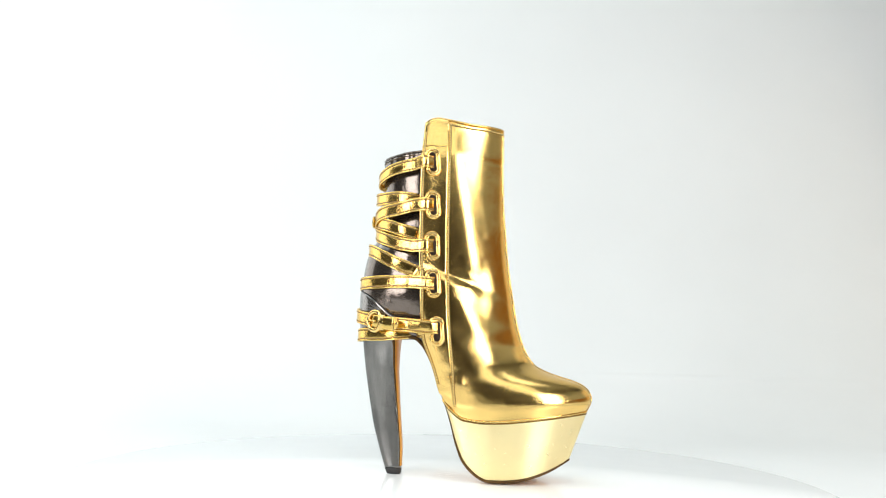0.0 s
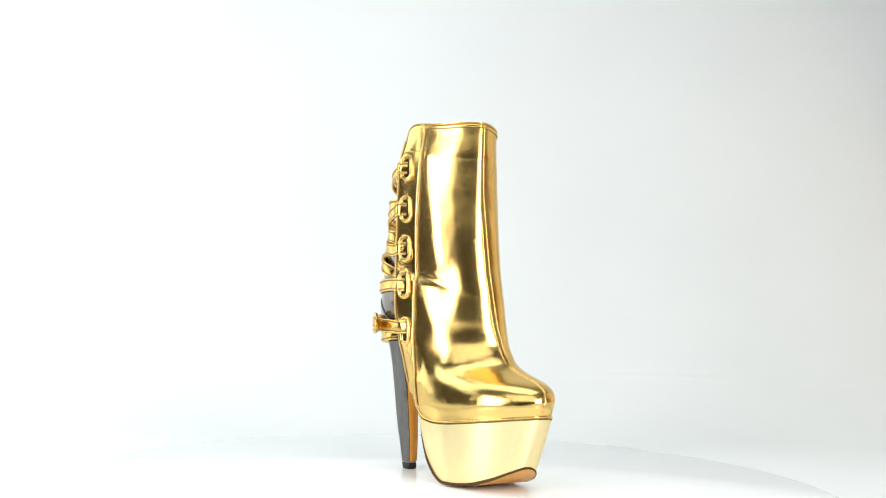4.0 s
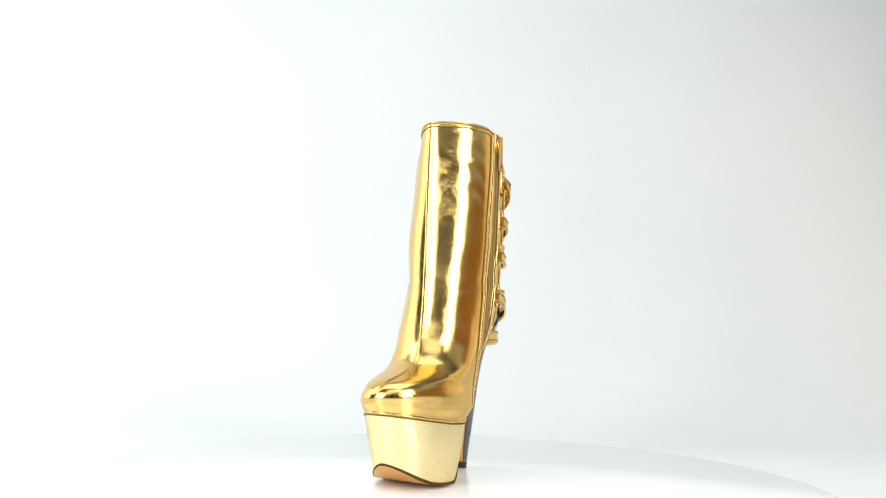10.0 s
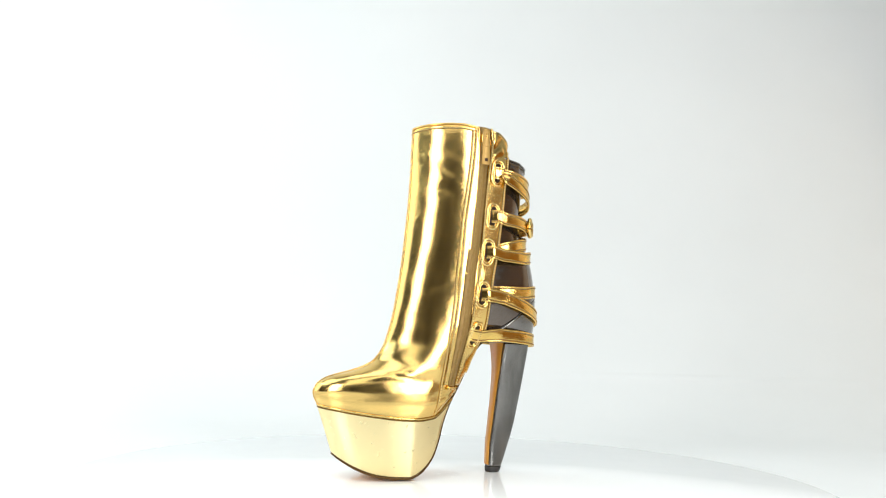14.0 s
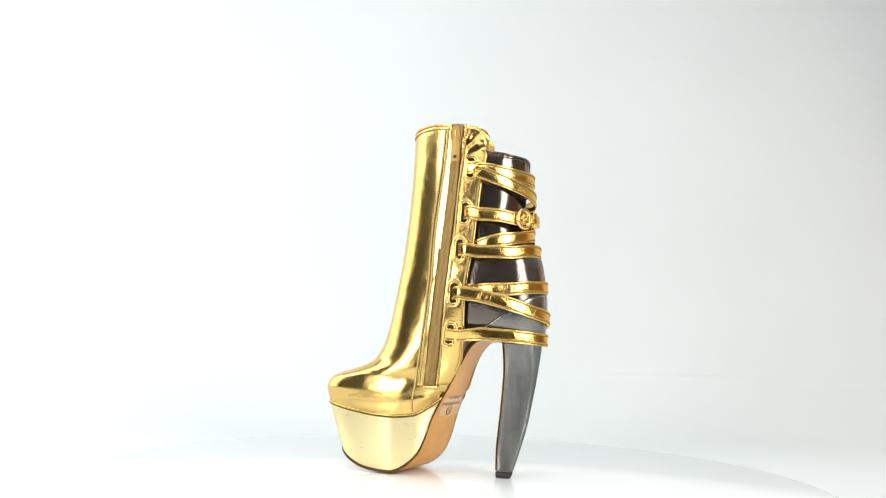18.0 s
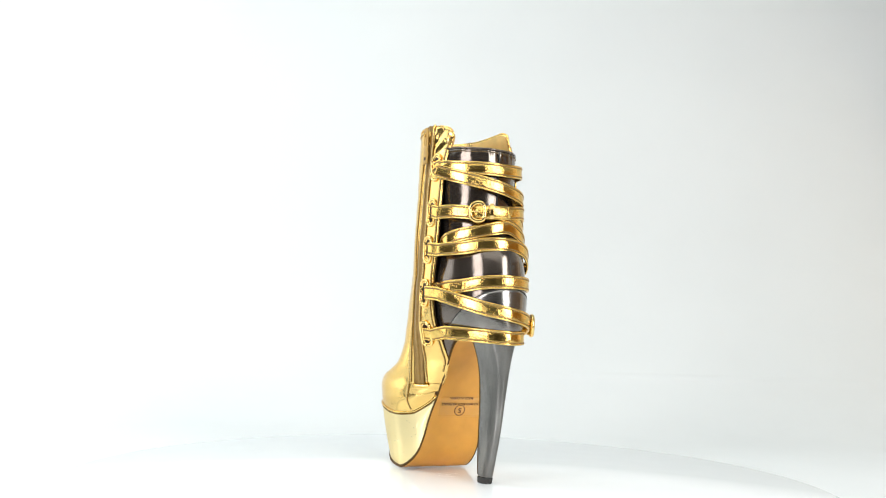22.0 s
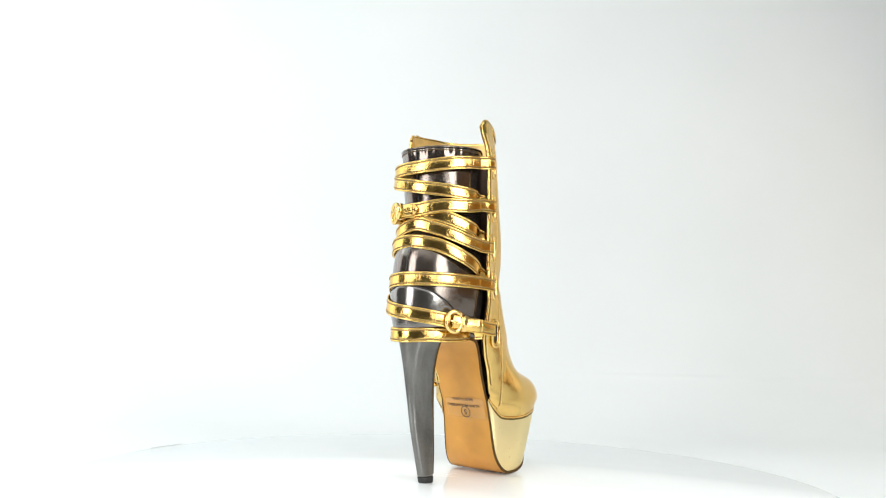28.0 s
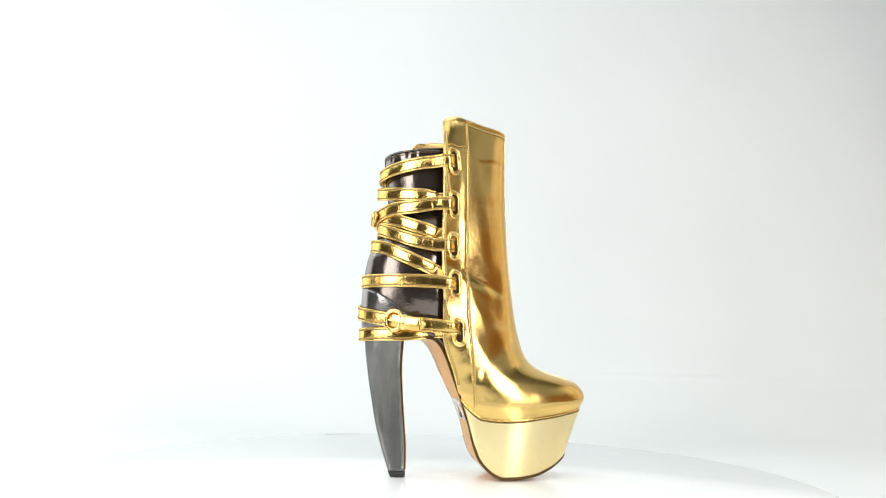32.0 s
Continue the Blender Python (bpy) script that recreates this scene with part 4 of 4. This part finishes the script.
def build_strap(label, ctrl, start, end, lift, width=0.0145, half=0.0512):
    line, outs = strap_line(ctrl, start, end, lift, half)
    h = width / 2
    ob = part("strap", ribbon(line, outs, strap_profile(h)), M_gold_strap, boot, label)
    bm = bmesh.new()
    fr = frames(line)
    for s in (-1, 1):
        edge = []
        for (p, t), o in zip(fr, outs):
            o = (o - t * o.dot(t)).normalized()
            edge.append((p + o.cross(t) * s * (h - 0.0024) + o * 0.0012, o))
        pts = [e[0] for e in edge]
        for p, t in spread_along(pts, 0.0030):
            o = min(edge, key=lambda e: (e[0] - p).length_squared)[1]
            o = (o - t * o.dot(t)).normalized()
            box_on(bm, p, t, o.cross(t), o, 0.0011, 0.0005, 0.0005)
    tagged(part("stitching", bm, M_strap_thread, ob, "two rows of fine stitches"), kind="stuff")
    return ob, line, outs


def build_buckle(strap, line, outs, at, w, h, keeper_shift, facing, rise=0.0):
    """A D-shaped buckle with its prong, and the keeper loop beside it; rise: how far the strap's loose end stands off."""
    i = min(range(len(line)), key=lambda k: (line[k] - at).length)
    p, t = frames(line)[i]
    o = (outs[i] - t * outs[i].dot(t)).normalized()
    t = t * facing
    a = o.cross(t)
    ring = []
    for k in range(28):
        ang = 2 * math.pi * k / 28
        x, y = math.cos(ang), math.sin(ang)
        ring.append(p + o * 0.0036 + t * (w * 0.85 * x ** 0.6 if x > 0 else w * x) + a * h * math.copysign(abs(y) ** (0.85 if x > 0 else 1), y))
    b = part("buckle", tube(ring, 0.0025, True, 10), M_metal, strap, "rounded gold metal buckle")
    part("prong", tube([p + o * 0.0058 + t * w * 0.3, p + o * 0.0060, p + o * 0.0058 - t * w * 0.5, p + o * 0.0050 - t * w * 0.95], 0.0009, sides=8), M_metal, b)
    rows = []
    for d in (-0.0021, -0.0017, 0.0017, 0.0021):
        q = p + t * (keeper_shift + d)
        hh = 0.0084
        rows.append([q + a * x + o * y for x, y in ((-hh, 0.0005), (-hh, 0.0050), (-hh * 0.85, 0.0064), (hh * 0.85, 0.0064), (hh, 0.0050), (hh, 0.0005))])
    part("keeper", solid_loft(rows), M_metal, b, "gold keeper loop")
    # the strap's doubled end under the keeper
    j0, j1 = sorted((min(range(len(line)), key=lambda k: (line[k] - (p - t * w * 0.25)).length), min(range(len(line)), key=lambda k: (line[k] - (p + t * keeper_shift * 2.4)).length)))
    seg = list(range(max(0, j0), min(len(line), j1 + 1)))
    if len(seg) > 2:
        if (line[seg[0]] - p).dot(t) > (line[seg[-1]] - p).dot(t):
            seg.reverse()
        hp = 0.0066
        tail = [line[k] + outs[k] * (0.0034 + rise * (i / (len(seg) - 1)) ** 1.7) for i, k in enumerate(seg)]
        end = part("strap_end", ribbon(tail, [outs[k] for k in seg], [(-hp, -0.0008), (-hp, 0.0012), (-hp + 0.001, 0.0018), (hp - 0.001, 0.0018), (hp, 0.0012), (hp, -0.0008)]), M_gold_strap, b, "loose end of the buckled strap")
        point = tail[-1] + (tail[-1] - tail[-2]).normalized() * 0.006
        side = (tail[-1] - tail[-2]).cross(outs[seg[-1]]).normalized()
        rows = [[tail[-1] + side * hp * x + outs[seg[-1]] * y for x, y in ((-1, -0.0008), (-1, 0.0015), (1, 0.0015), (1, -0.0008))],
                [tail[-1].lerp(point, 0.5) + side * hp * 0.8 * x + outs[seg[-1]] * y for x, y in ((-1, -0.0008), (-1, 0.0015), (1, 0.0015), (1, -0.0008))],
                [point + side * hp * 0.2 * x + outs[seg[-1]] * y for x, y in ((-1, -0.0008), (-1, 0.0013), (1, 0.0013), (1, -0.0008))]]
        part("strap_point", solid_loft(rows), M_gold_strap, b, "blunt point of the strap's end")


def build_straps():
    plain = "gold leather strap with stitched edges round the ankle"
    ctrl = {
        1: ([(8, .3355), (27, .3331), (46, .3303), (66, .3272), (92, .3250), (119, .3256), (144, .3274), (165, .3305), (176, .332)], EYES_R[0], .333, 0.0015),
        2: ([(3, .2962), (21, .2985), (44, .3000), (70, .3022), (100, .3072), (123, .3125), (150, .3200), (170, .3270)], .2945, (*EYES_L[0], 1), 0.0022),
        5: ([(6, .2452), (21, .2480), (46, .2550), (62, .2592), (85, .2645), (104, .2618), (121, .2585), (145, .2550), (169, .2488), (177, .246)], EYES_R[2], .2455, 0.0),
        6: ([(3, .2180), (15, .2240), (36, .2335), (50, .2392), (64, .2428), (90, .2455), (116, .2445), (141, .2412), (155, .2410), (172, .2411)], .2130, EYES_L[2], 0.0020),
        4: ([(3, .2585), (26, .2645), (46, .2706), (65, .2745), (80, .2775), (100, .2790)], .2550, None, 0.0),
        7: ([(6, .2065), (26, .2066), (58, .2064), (85, .2062), (119, .2050), (147, .2015), (170, .2005), (177, .2000)], EYES_R[3], .200, 0.0),
        9: ([(3, .1540), (34, .1505), (60, .1500), (87, .1490), (121, .1505), (150, .1526), (170, .1538)], .1545, (*EYES_L[4], 1), 0.0),
    }
    for k, (c, a, b, lift) in ctrl.items():
        build_strap(plain, c, a, b, lift, *((0.0142, 0.0432) if k == 9 else (0.0140,)))
    hi, line, outs = build_strap("gold leather strap with a buckle at the back", [(8, .2895), (28, .2858), (50, .2845), (91, .2792), (128, .2785), (147, .2803), (170, .2810)], EYES_R[1], EYES_L[1], 0.0022)
    build_buckle(hi, line, outs, on_strap(119, .2790)[0], 0.0084, 0.0096, 0.0145, -1)
    lo, line, outs = build_strap("gold leather strap with a buckle low on the side", [(6, .1605), (16, .1612), (38, .1645), (60, .1680), (90, .1725), (118, .1778), (139, .1840), (157, .1898), (172, .1945)], (EYES_R[4][0], .1592), EYES_L[3], 0.0016)
    build_buckle(lo, line, outs, on_strap(38, .1648)[0], 0.0088, 0.0100, 0.0120, -1, 0.0062)


build_upper()
build_plackets()
build_zip()
build_counter()
build_platform()
build_print(build_sole())
build_arch()
build_heel()
build_straps()
build_size_mark()


def motions():
    """The turntable turns evenly and carries the boot."""
    ts = [float(k) for k in range(33)]
    walk(turntable, [(t, pose(0, 0, 0, 0, 0, TURN * t)) for t in ts])
    walk(boot, [(t, pose(0, 0, 0, 0, 0, BOOT_START + TURN * t)) for t in ts])


motions()
